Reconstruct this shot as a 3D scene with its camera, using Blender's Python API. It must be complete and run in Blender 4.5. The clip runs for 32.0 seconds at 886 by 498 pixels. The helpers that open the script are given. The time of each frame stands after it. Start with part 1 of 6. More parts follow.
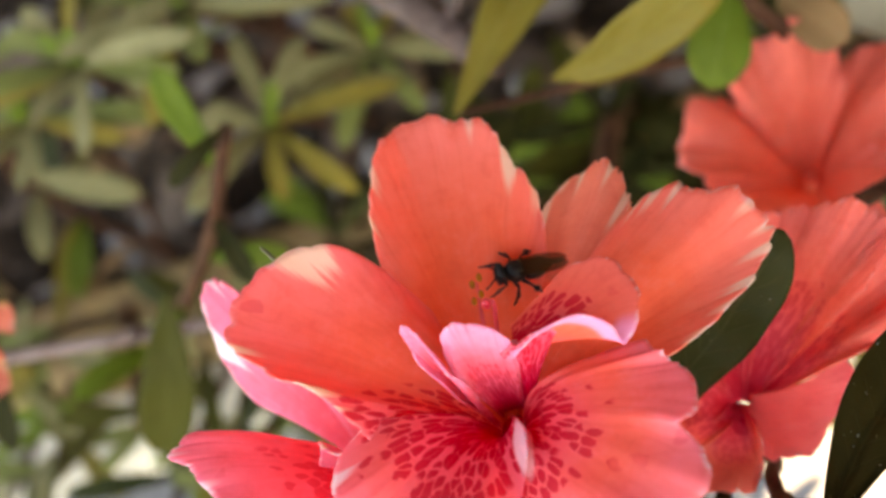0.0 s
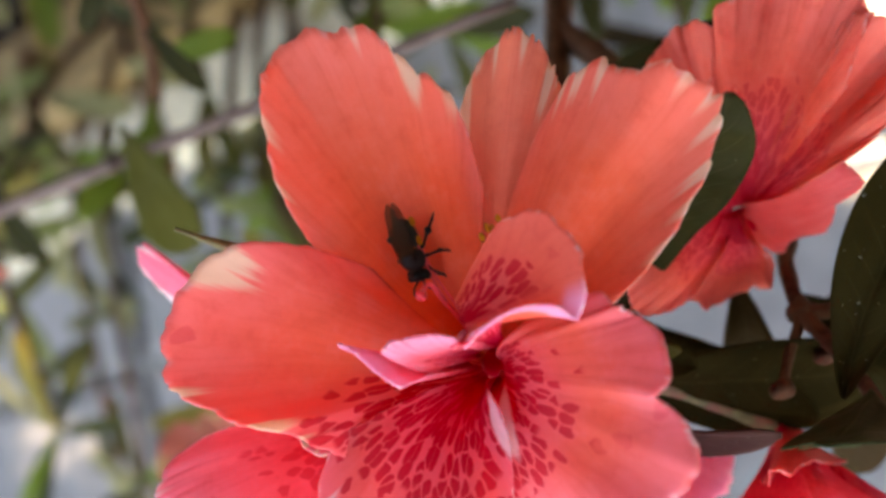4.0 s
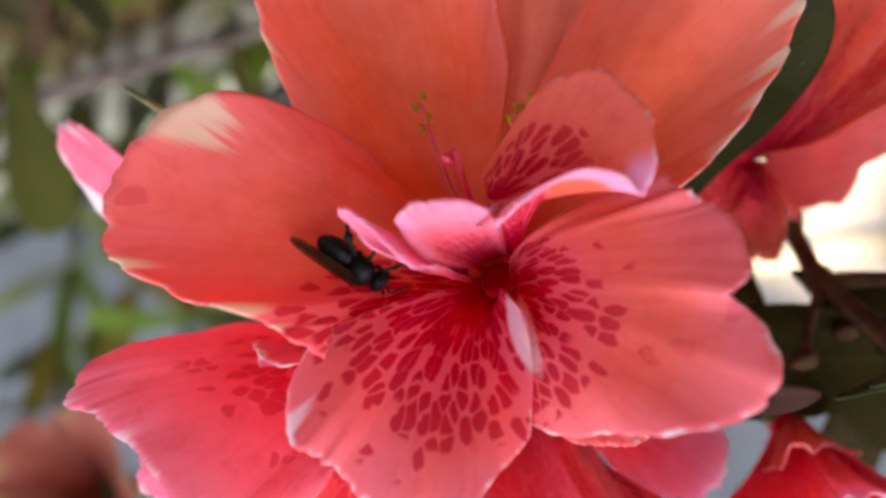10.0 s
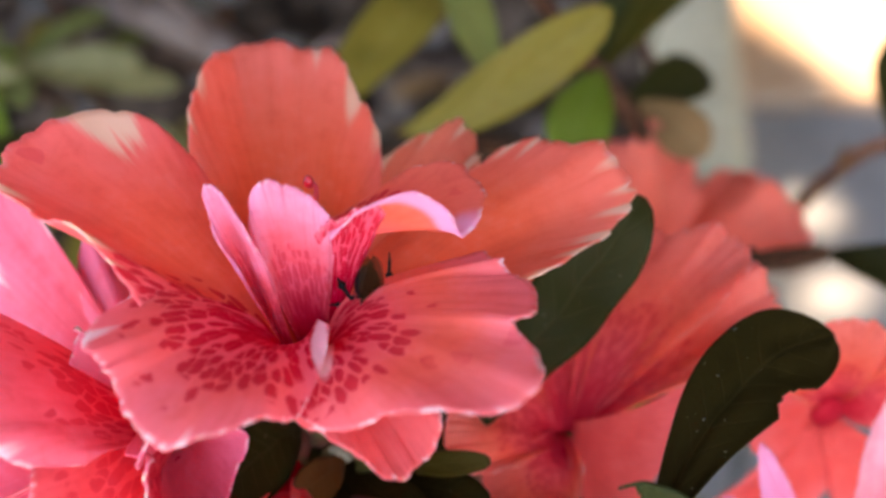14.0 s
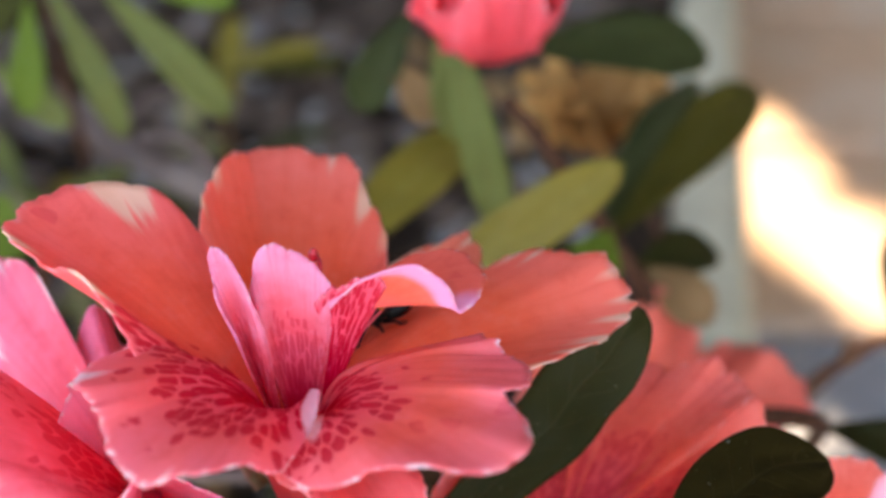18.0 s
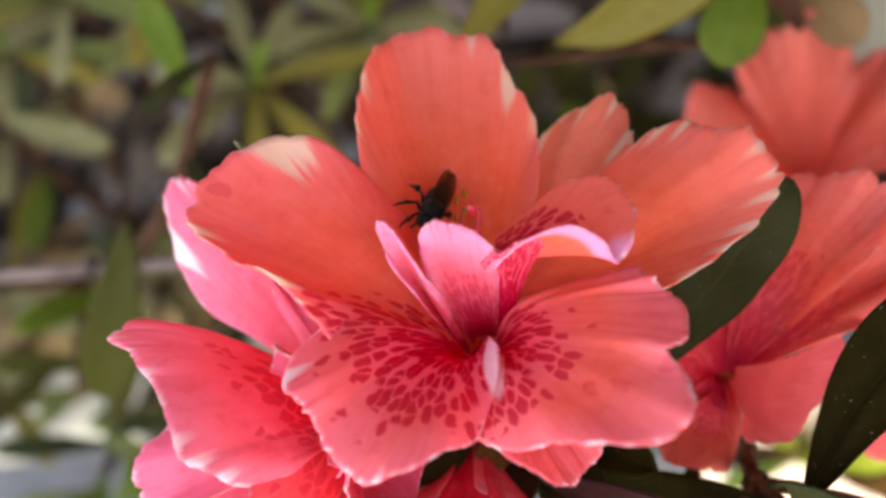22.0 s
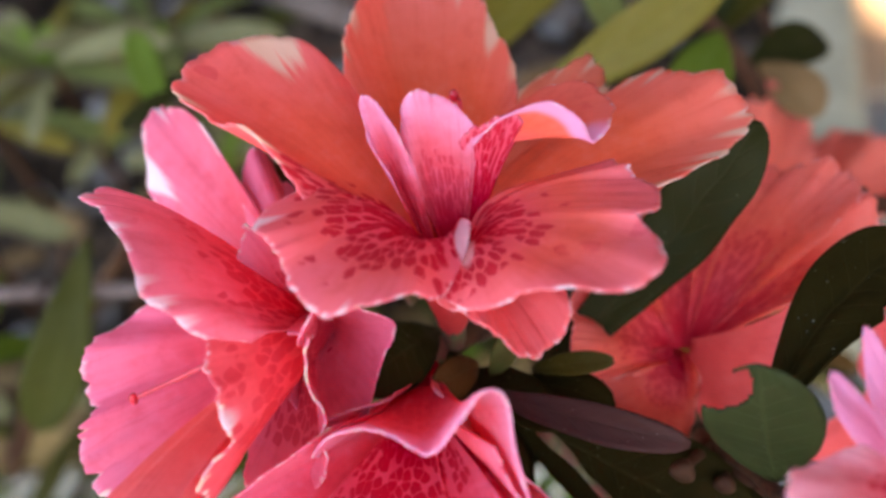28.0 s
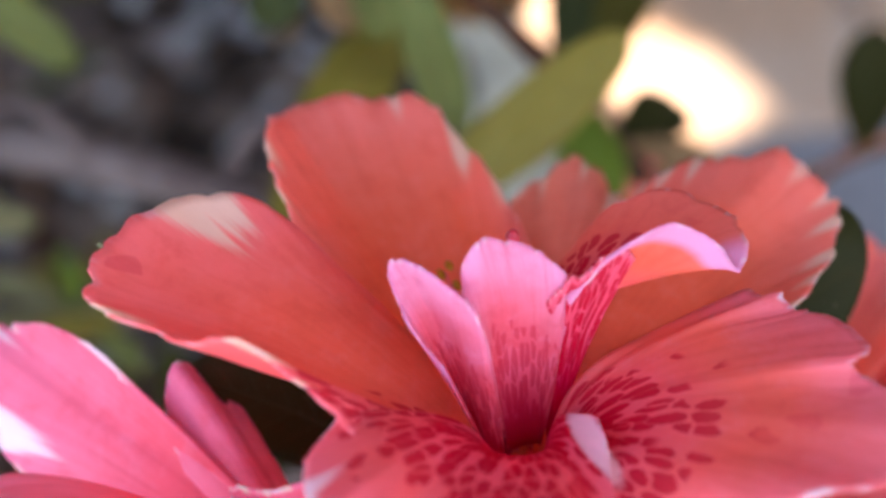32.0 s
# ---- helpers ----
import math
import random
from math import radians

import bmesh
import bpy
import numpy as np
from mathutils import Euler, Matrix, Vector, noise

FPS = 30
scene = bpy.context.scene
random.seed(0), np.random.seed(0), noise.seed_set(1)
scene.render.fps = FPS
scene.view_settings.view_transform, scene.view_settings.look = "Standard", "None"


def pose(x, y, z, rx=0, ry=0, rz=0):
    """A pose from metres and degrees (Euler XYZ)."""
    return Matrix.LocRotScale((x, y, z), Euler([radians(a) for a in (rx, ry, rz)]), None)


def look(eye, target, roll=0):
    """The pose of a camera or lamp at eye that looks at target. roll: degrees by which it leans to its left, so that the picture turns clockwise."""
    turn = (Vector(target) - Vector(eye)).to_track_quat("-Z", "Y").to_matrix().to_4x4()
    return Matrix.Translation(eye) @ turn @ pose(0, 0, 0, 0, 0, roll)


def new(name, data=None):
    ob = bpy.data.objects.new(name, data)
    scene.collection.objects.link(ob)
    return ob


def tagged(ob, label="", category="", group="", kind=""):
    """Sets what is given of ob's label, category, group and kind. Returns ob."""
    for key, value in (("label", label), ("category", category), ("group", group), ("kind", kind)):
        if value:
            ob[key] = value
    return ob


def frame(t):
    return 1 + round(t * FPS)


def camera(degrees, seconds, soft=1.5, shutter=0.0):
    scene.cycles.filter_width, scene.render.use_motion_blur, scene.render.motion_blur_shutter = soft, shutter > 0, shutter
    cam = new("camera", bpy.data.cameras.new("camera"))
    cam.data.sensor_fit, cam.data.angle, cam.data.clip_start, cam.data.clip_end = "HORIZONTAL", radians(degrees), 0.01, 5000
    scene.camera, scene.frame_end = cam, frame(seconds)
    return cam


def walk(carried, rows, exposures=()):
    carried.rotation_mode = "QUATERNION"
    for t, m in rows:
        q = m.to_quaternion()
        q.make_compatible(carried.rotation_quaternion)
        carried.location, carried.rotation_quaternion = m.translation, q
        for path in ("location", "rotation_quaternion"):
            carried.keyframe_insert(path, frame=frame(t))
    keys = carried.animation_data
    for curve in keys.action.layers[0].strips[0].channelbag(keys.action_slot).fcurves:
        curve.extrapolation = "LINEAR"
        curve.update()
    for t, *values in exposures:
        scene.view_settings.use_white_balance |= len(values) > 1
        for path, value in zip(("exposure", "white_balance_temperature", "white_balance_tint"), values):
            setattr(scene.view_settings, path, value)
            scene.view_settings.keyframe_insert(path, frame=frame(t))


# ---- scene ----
cam = camera(34.27, 32.0, soft=3.1)
PATH = [
    (0, (0.02484, -0.06768, 0.32225), (-0.01177, 0.04618, 0.16195), -32.43),
    (0.5, (0.03345, -0.05142, 0.32796), (-0.01264, 0.04235, 0.15742), -44.16),
    (1, (0.03827, -0.03959, 0.32743), (-0.01424, 0.04063, 0.15191), -53.41),
    (1.5, (0.04075, -0.03158, 0.32368), (-0.01674, 0.03850, 0.14540), -60.91),
    (2, (0.04525, -0.02909, 0.32263), (-0.02041, 0.03393, 0.14454), -69.18),
    (2.5, (0.05105, -0.02120, 0.31862), (-0.02198, 0.03104, 0.13991), -78.61),
    (3, (0.05401, -0.01900, 0.31657), (-0.02428, 0.02747, 0.13849), -84.15),
    (3.5, (0.05595, -0.01767, 0.31717), (-0.02335, 0.02752, 0.13921), -85.61),
    (5.5, (0.04901, -0.01558, 0.31154), (-0.01955, 0.03180, 0.12973), -80.70),
    (6, (0.03765, -0.01715, 0.30671), (-0.02467, 0.02974, 0.12254), -78.02),
    (6.5, (0.03687, -0.01720, 0.30412), (-0.02389, 0.03188, 0.12000), -75.66),
    (7, (0.03586, -0.01976, 0.30423), (-0.02406, 0.03340, 0.12097), -72.91),
    (7.5, (0.03687, -0.02037, 0.30419), (-0.02248, 0.03458, 0.12127), -71.51),
    (8, (0.03576, -0.01993, 0.30387), (-0.02310, 0.03448, 0.12063), -71.19),
    (8.5, (0.03156, -0.02035, 0.30205), (-0.02764, 0.03191, 0.11830), -71.94),
    (9, (0.03019, -0.01555, 0.30162), (-0.02657, 0.03526, 0.11669), -71.10),
    (9.5, (0.02433, -0.01764, 0.30007), (-0.02781, 0.03510, 0.11433), -66.99),
    (10, (0.02148, -0.02563, 0.30079), (-0.02276, 0.02988, 0.11381), -60.03),
    (10.5, (0.02326, -0.04901, 0.29360), (-0.02297, 0.02838, 0.11507), -49.82),
    (11, (0.01350, -0.06614, 0.28204), (-0.01429, 0.03702, 0.11297), -33.37),
    (11.5, (0.01788, -0.07556, 0.28397), (-0.00387, 0.03624, 0.11957), -27.27),
    (12, (0.00979, -0.08323, 0.29424), (0.00332, 0.03751, 0.13493), -19.47),
    (12.5, (0.01037, -0.08315, 0.29806), (0.00311, 0.04518, 0.14484), -17.97),
    (13, (0.01127, -0.08127, 0.29072), (0.00596, 0.05558, 0.14496), -16.02),
    (13.5, (0.01066, -0.08376, 0.28529), (0.00943, 0.05780, 0.14401), -11.75),
    (15.5, (0.01231, -0.09194, 0.26976), (0.01482, 0.06942, 0.15162), -6.24),
    (16, (0.01459, -0.09268, 0.27235), (0.01771, 0.07033, 0.15650), -6.13),
    (16.5, (0.01558, -0.09289, 0.27184), (0.02042, 0.07161, 0.15820), -5.02),
    (17, (0.01680, -0.09331, 0.27112), (0.02143, 0.07201, 0.15865), -5.15),
    (17.5, (0.01218, -0.09620, 0.26869), (0.01685, 0.07076, 0.15868), -4.52),
    (18, (0.00989, -0.09701, 0.26968), (0.01323, 0.07095, 0.16116), -4.22),
    (18.5, (0.00807, -0.09698, 0.27007), (0.00959, 0.07135, 0.16209), -4.05),
    (19, (0.00688, -0.09583, 0.26754), (0.00688, 0.07190, 0.15861), -4.00),
    (19.5, (0.00857, -0.09721, 0.26685), (0.00685, 0.06914, 0.15583), -4.24),
    (20, (0.00985, -0.09904, 0.26897), (0.00587, 0.06464, 0.15411), -5.10),
    (20.5, (0.01089, -0.09679, 0.28089), (0.00407, 0.06566, 0.16444), -6.24),
    (21, (0.00981, -0.08489, 0.29104), (-0.00736, 0.05746, 0.15160), -11.90),
    (21.5, (0.01175, -0.07836, 0.30210), (-0.01211, 0.04887, 0.14964), -17.69),
    (22, (0.01723, -0.07413, 0.30573), (-0.01241, 0.04635, 0.14887), -22.49),
    (22.5, (0.01864, -0.07460, 0.30785), (-0.01571, 0.04147, 0.14864), -26.01),
    (23, (0.02161, -0.07291, 0.31175), (-0.01568, 0.04131, 0.15186), -28.13),
    (23.5, (0.02099, -0.07355, 0.31361), (-0.01962, 0.03935, 0.15360), -29.67),
    (24, (0.02034, -0.07331, 0.31412), (-0.02281, 0.03787, 0.15357), -30.65),
    (24.5, (0.01809, -0.07506, 0.31163), (-0.02774, 0.03371, 0.15018), -31.50),
    (26.5, (0.00712, -0.08709, 0.29977), (-0.02704, 0.03447, 0.14467), -22.84),
    (27, (0.00368, -0.09124, 0.28322), (-0.02218, 0.04087, 0.13531), -18.05),
    (27.5, (0.00852, -0.09488, 0.28503), (-0.01268, 0.04277, 0.14149), -15.00),
    (28, (0.00740, -0.10351, 0.28165), (-0.00698, 0.04624, 0.14987), -11.64),
    (28.5, (0.00436, -0.10951, 0.28085), (-0.00602, 0.04695, 0.15671), -10.07),
    (29, (-0.00190, -0.10770, 0.27719), (-0.00758, 0.05133, 0.15603), -9.02),
    (29.5, (-0.01197, -0.09914, 0.27011), (-0.01235, 0.05876, 0.14735), -8.50),
    (30, (-0.01454, -0.09700, 0.26978), (-0.00870, 0.06147, 0.14790), -8.43),
    (30.5, (-0.01489, -0.09045, 0.27017), (-0.00275, 0.06734, 0.14787), -8.59),
    (31, (-0.01758, -0.07647, 0.26787), (0.00527, 0.07837, 0.14336), -8.75),
    (31.5, (-0.02402, -0.06673, 0.26400), (0.00973, 0.08453, 0.13758), -8.47),
    (32, (-0.02443, -0.05906, 0.26173), (0.01829, 0.08889, 0.13412), -7.89),
]
walk(cam, [(t, look(eye, target, roll)) for t, eye, target, roll in PATH],
     exposures=[(0, 3.98, 10600, 14), (3, 3.80, 9300, 14), (8.5, 3.73, 9600, 14), (10.6, 3.51, 8600, 15), (11.6, 3.32, 7900, 17), (12.8, 3.66, 8600, 17), (16, 3.63, 8000, 15), (20, 3.59, 7900, 14), (22, 3.77, 9200, 18), (24, 3.88, 8700, 17), (27, 3.58, 7900, 14), (29.5, 3.53, 7900, 17), (31, 3.55, 7300, 17), (32, 3.54, 7100, 19)])

# ---- world, sun, shade ----
SUN_EL, SUN_AZ = 57.0, 82.0      # degrees; azimuth from +y towards +x
world = bpy.data.worlds.new("sky")
scene.world = world
world.use_nodes = True
wn = world.node_tree
sky = wn.nodes.new("ShaderNodeTexSky")
sky.sky_type, sky.sun_disc = "NISHITA", False
sky.sun_elevation, sky.sun_rotation = radians(SUN_EL), radians(SUN_AZ)
wn.nodes["Background"].inputs["Strength"].default_value = 0.13
wn.links.new(sky.outputs["Color"], wn.nodes["Background"].inputs["Color"])
sun_data = bpy.data.lights.new("sun", "SUN")
sun_data.energy, sun_data.angle, sun_data.color = 2.3, radians(0.4), (1.0, 0.93, 0.82)
sun = new("sun", sun_data)
SUN_DIR = Vector((math.sin(radians(SUN_AZ)) * math.cos(radians(SUN_EL)), math.cos(radians(SUN_AZ)) * math.cos(radians(SUN_EL)), math.sin(radians(SUN_EL))))
sun.matrix_world = look(SUN_DIR * 5, (0, 0, 0))

MM = 0.001


# ---- small helpers ----
def link_mesh(name, verts, faces, mat, parent=None, label="", uvs=None, smooth=True, solid=0.0):
    me = bpy.data.meshes.new(name)
    me.from_pydata([tuple(v) for v in verts], [], faces)
    if uvs is not None:
        lay = me.uv_layers.new(name="mm")
        idx = np.empty(len(me.loops), dtype=np.int32)
        me.loops.foreach_get("vertex_index", idx)
        lay.data.foreach_set("uv", np.asarray(uvs, dtype=np.float32)[idx].ravel())
    if smooth:
        me.polygons.foreach_set("use_smooth", [True] * len(me.polygons))
    me.materials.append(mat)
    ob = new(name, me)
    if solid:
        mod = ob.modifiers.new("thickness", "SOLIDIFY")
        mod.thickness, mod.offset = solid, 0.0
    if parent is not None:
        ob.parent = parent
    if label:
        tagged(ob, label)
    return ob


def thing(name, place, label, category, group="", kind=""):
    e = new(name)
    e.empty_display_size = 0.005
    e.location = place
    return tagged(e, label, category, group, kind)


def spline(points, n):
    """n points of a smooth curve through the given ones."""
    p = [Vector(q) for q in points]
    p = [2 * p[0] - p[1]] + p + [2 * p[-1] - p[-2]]
    out = []
    for i in range(n):
        x = i / (n - 1) * (len(p) - 3)
        k = min(int(x), len(p) - 4)
        t = x - k
        a, b, c, d = p[k:k + 4]
        out.append(0.5 * ((2 * b) + (c - a) * t + (2 * a - 5 * b + 4 * c - d) * t * t + (3 * b - a - 3 * c + d) * t ** 3))
    return out


def tube_mesh(points, radii, sides=8, n=None, bumpy=0.0, seed=0):
    n = n or max(6, 5 * len(points))
    pts = spline(points, n)
    rad = np.interp(np.linspace(0, 1, n), np.linspace(0, 1, len(radii)), radii)
    verts, faces, side = [], [], None
    for i, q in enumerate(pts):
        d = (pts[min(i + 1, n - 1)] - pts[max(i - 1, 0)]).normalized()
        if side is None:
            side = d.orthogonal().normalized()
        side = (side - d * side.dot(d)).normalized()
        up = d.cross(side)
        for j in range(sides):
            a = 2 * math.pi * j / sides
            r = rad[i] * (1 + bumpy * noise.noise(Vector((q.x * 400 + seed, q.y * 400 + j * 1.7, q.z * 400))))
            verts.append(q + (side * math.cos(a) + up * math.sin(a)) * r)
    for i in range(n - 1):
        for j in range(sides):
            k = (j + 1) % sides
            faces.append((i * sides + j, i * sides + k, (i + 1) * sides + k, (i + 1) * sides + j))
    faces.append(tuple(range(sides - 1, -1, -1)))
    faces.append(tuple((n - 1) * sides + j for j in range(sides)))
    return verts, faces


def tube(name, points, radii, mat, parent=None, sides=8, label="", n=None, bumpy=0.0, seed=0):
    v, f = tube_mesh([Vector(p) for p in points], radii, sides, n, bumpy, seed)
    return link_mesh(name, v, f, mat, parent, label)


def blob_mesh(size, rings=12, sides=16, shape=lambda t: 1.0):
    """A closed body of revolution along x, with size (length, width, height)."""
    verts, faces = [], []
    for i in range(rings + 1):
        t = i / rings
        r = math.sqrt(max(0.0, 1 - (2 * t - 1) ** 2)) * shape(t)
        for j in range(sides):
            a = 2 * math.pi * j / sides
            verts.append(Vector(((t - 0.5) * size[0], r * math.cos(a) * size[1] / 2, r * math.sin(a) * size[2] / 2)))
    for i in range(rings):
        for j in range(sides):
            k = (j + 1) % sides
            faces.append((i * sides + j, (i + 1) * sides + j, (i + 1) * sides + k, i * sides + k))
    return verts, faces


# ---- materials ----
def material(name):
    m = bpy.data.materials.new(name)
    m.use_nodes = True
    return m, m.node_tree.nodes, m.node_tree.links, m.node_tree.nodes["Principled BSDF"]


class Net:
    """Short hand for node trees."""
    def __init__(self, name):
        self.m, self.n, self.l, self.p = material(name)

    def put(self, kind, **sets):
        nd = self.n.new(kind)
        for k, v in sets.items():
            if k == "op":
                nd.operation = v
            elif k == "dims":
                if kind == "ShaderNodeTexNoise":
                    nd.noise_dimensions = v
                else:
                    nd.voronoi_dimensions = v
            elif k == "clamp":
                nd.use_clamp = v
        return nd

    def wire(self, a, b):
        self.l.new(a, b)

    def feed(self, sock, value):
        if isinstance(value, (int, float)):
            sock.default_value = value
        elif isinstance(value, tuple):
            sock.default_value = value if len(value) != 3 or sock.type == "VECTOR" else (*value, 1)
        else:
            self.l.new(value, sock)

    def math(self, op, a, b=0.0, c=None, clamp=False):
        nd = self.put("ShaderNodeMath", op=op, clamp=clamp)
        self.feed(nd.inputs[0], a)
        self.feed(nd.inputs[1], b)
        if c is not None:
            self.feed(nd.inputs[2], c)
        return nd.outputs[0]

    def ramp(self, value, lo, hi, a=0.0, b=1.0):
        nd = self.put("ShaderNodeMapRange")
        nd.interpolation_type = "SMOOTHSTEP"
        for i, v in enumerate((value, lo, hi, a, b)):
            self.feed(nd.inputs[i], v)
        return nd.outputs[0]

    def mix(self, fac, a, b):
        nd = self.put("ShaderNodeMix")
        nd.data_type = "RGBA"
        self.feed(nd.inputs[0], fac)
        self.feed(nd.inputs[6], a)
        self.feed(nd.inputs[7], b)
        return nd.outputs[2]

    def noise(self, vec, scale, detail=3.0, rough=0.55):
        nd = self.put("ShaderNodeTexNoise")
        if vec is not None:
            self.l.new(vec, nd.inputs["Vector"])
        nd.inputs["Scale"].default_value, nd.inputs["Detail"].default_value = scale, detail
        nd.inputs["Roughness"].default_value = rough
        return nd.outputs["Fac"]

    def combine(self, x, y, z=0.0):
        nd = self.put("ShaderNodeCombineXYZ")
        for i, v in enumerate((x, y, z)):
            self.feed(nd.inputs[i], v)
        return nd.outputs[0]

    def uv(self):
        nd = self.put("ShaderNodeUVMap")
        nd.uv_map = "mm"
        sp = self.put("ShaderNodeSeparateXYZ")
        self.l.new(nd.outputs[0], sp.inputs[0])
        return nd.outputs[0], sp.outputs[0], sp.outputs[1]

    def place(self):
        return self.put("ShaderNodeTexCoord").outputs["Object"]

    def bump(self, height, strength, dist):
        nd = self.put("ShaderNodeBump")
        nd.inputs["Strength"].default_value, nd.inputs["Distance"].default_value = strength, dist
        self.l.new(height, nd.inputs["Height"])
        self.l.new(nd.outputs[0], self.p.inputs["Normal"])
        return nd.outputs[0]

    def translucent(self, colour, share, normal=None):
        """Mixes light that comes through the sheet into the surface."""
        tr, mx = self.put("ShaderNodeBsdfTranslucent"), self.put("ShaderNodeMixShader")
        self.feed(tr.inputs["Color"], colour)
        mx.inputs[0].default_value = share
        self.l.new(self.p.outputs[0], mx.inputs[1])
        self.l.new(tr.outputs[0], mx.inputs[2])
        self.l.new(mx.outputs[0], self.n["Material Output"].inputs["Surface"])


def petal_material(name, coral, pink, pink_from=0.45, spots=0.0, spot_reach=9.0, spot_core=5.0, polar=None, size=15.0, white=0.0, white_from=0.8, lip=0.0, seed=0.0, deep=0.35, spot_side=0.0, spot_narrow=3.0, spot_above=None, spot_ink=0.97, patch=None, patch_colour=(0.88, 0.58, 0.43), rim=0.35, seam=False, pink_side=0.0):
    """Petal: u runs from the throat (0) to the margin (1), v across (-1 to 1)."""
    k = Net(name)
    uvv, u, v = k.uv()
    obj = k.place()
    # fine veins that run out from the throat and fork
    wob = k.noise(k.combine(k.math("MULTIPLY", u, 3.0), k.math("MULTIPLY", v, 2.0), seed), 1.6, 2.0)
    vein_n = k.noise(k.combine(k.math("MULTIPLY", u, 2.2), k.math("MULTIPLY", k.math("ADD", v, k.math("MULTIPLY", wob, 0.12)), 26.0), seed + 3), 1.0, 3.0, 0.6)
    cloud = k.noise(obj, 140.0, 3.0)
    grain = k.noise(obj, 2600.0, 2.0)
    to_pink = k.math("ADD", k.ramp(u, pink_from, 1.05), k.math("MULTIPLY", k.math("SUBTRACT", cloud, 0.5), 0.9), clamp=True)
    col = k.mix(to_pink, coral, pink)
    dark = tuple(c * f for c, f in zip(coral, (0.82, 0.6, 0.62)))
    col = k.mix(k.math("MULTIPLY", k.ramp(vein_n, 0.47, 0.70), 0.22), col, dark)
    mott = k.noise(obj, 360.0, 6.0, 0.68)
    col = k.mix(k.math("MULTIPLY", k.ramp(mott, 0.5, 0.68), 0.30), col, dark)
    col = k.mix(k.math("MULTIPLY", k.ramp(mott, 0.5, 0.34), 0.30), col, tuple(min(1.0, c * 1.08 + 0.015) for c in pink))
    col = k.mix(k.math("MULTIPLY", k.ramp(vein_n, 0.48, 0.25), 0.08), col, tuple(min(1.0, c * 1.25 + 0.05) for c in pink))
    # deeper colour down in the throat
    col = k.mix(k.math("MULTIPLY", k.ramp(u, 0.4, 0.05), deep), col, (0.72, 0.035, 0.05))
    if pink_side:
        col = k.mix(k.math("MULTIPLY", k.ramp(v, -0.15, 0.8), pink_side), col, (0.95, 0.185, 0.215))
    if spots:
        # spots melt together in the throat, then stand apart and thin out; r in millimetres
        if polar is None:
            r, ang = k.math("MULTIPLY", u, size), k.math("MULTIPLY", k.math("SUBTRACT", v, spot_side), 0.9)
        else:
            sep = k.put("ShaderNodeSeparateXYZ")
            k.wire(obj, sep.inputs[0])
            ca, sa = math.cos(radians(polar)), math.sin(radians(polar))
            px = k.math("ADD", k.math("MULTIPLY", sep.outputs[0], ca), k.math("MULTIPLY", sep.outputs[1], sa))
            py = k.math("SUBTRACT", k.math("MULTIPLY", sep.outputs[1], ca), k.math("MULTIPLY", sep.outputs[0], sa))
            r = k.math("MULTIPLY", k.math("SQRT", k.math("ADD", k.math("MULTIPLY", px, px), k.math("MULTIPLY", py, py))), 1000.0)
            ang = k.math("ARCTAN2", py, px)
        jit = k.noise(k.combine(k.math("MULTIPLY", r, 0.5), k.math("MULTIPLY", ang, 5.0), seed), 1.0, 2.0)
        grid = k.combine(k.math("ADD", k.math("MULTIPLY", r, 0.46), k.math("MULTIPLY", jit, 0.9)), k.math("ADD", k.math("MULTIPLY", ang, 11.6), k.math("MULTIPLY", jit, 0.7)), seed)
        cell, near = k.put("ShaderNodeTexVoronoi", dims="2D"), k.put("ShaderNodeTexVoronoi", dims="2D")
        cell.feature = "DISTANCE_TO_EDGE"
        for nd in (cell, near):
            nd.inputs["Scale"].default_value, nd.inputs["Randomness"].default_value = 1.0, 0.9
            k.wire(grid, nd.inputs["Vector"])
        reach = k.math("ADD", r, k.math("MULTIPLY", k.math("MULTIPLY", ang, ang), spot_narrow))
        chance = k.put("ShaderNodeSeparateColor")
        k.wire(near.outputs["Color"], chance.inputs[0])
        gap = k.math("ADD", k.ramp(reach, spot_core * 0.7, spot_reach, 0.012, 0.085), k.math("MULTIPLY", k.math("SUBTRACT", chance.outputs[0], 0.5), 0.10))
        rounder = k.math("ADD", k.math("MULTIPLY", k.math("SUBTRACT", 0.52, near.outputs["Distance"]), 0.7), 0.03)
        mask = k.ramp(k.math("SUBTRACT", k.math("MINIMUM", cell.outputs["Distance"], rounder), gap), -0.015, 0.03)
        mask = k.math("MULTIPLY", mask, k.ramp(k.math("SUBTRACT", chance.outputs[1], k.ramp(reach, spot_core + 4.0, spot_reach, 0.0, 1.0)), -0.04, 0.04))
        mask = k.math("MAXIMUM", mask, k.ramp(k.math("ADD", reach, k.math("MULTIPLY", k.math("SUBTRACT", jit, 0.5), 3.0)), spot_core * 0.72, spot_core * 0.4))
        if spot_above is not None:
            mask = k.math("MULTIPLY", mask, k.ramp(v, spot_above - 0.1, spot_above + 0.1))
        mask = k.math("MULTIPLY", mask, k.ramp(reach, spot_core, spot_reach, spot_ink, spot_ink * 0.72))
        flush = k.math("MULTIPLY", k.ramp(reach, spot_reach * 1.05, spot_core * 0.9), 1.0 * min(1.0, spots))
        col = k.mix(k.math("MULTIPLY", flush, 0.95), col, k.mix(k.ramp(reach, spot_core * 0.55, spot_core * 1.2), (0.80, 0.014, 0.09), (0.93, 0.115, 0.19)))
        col = k.mix(mask, col, (0.66, 0.001, 0.028))
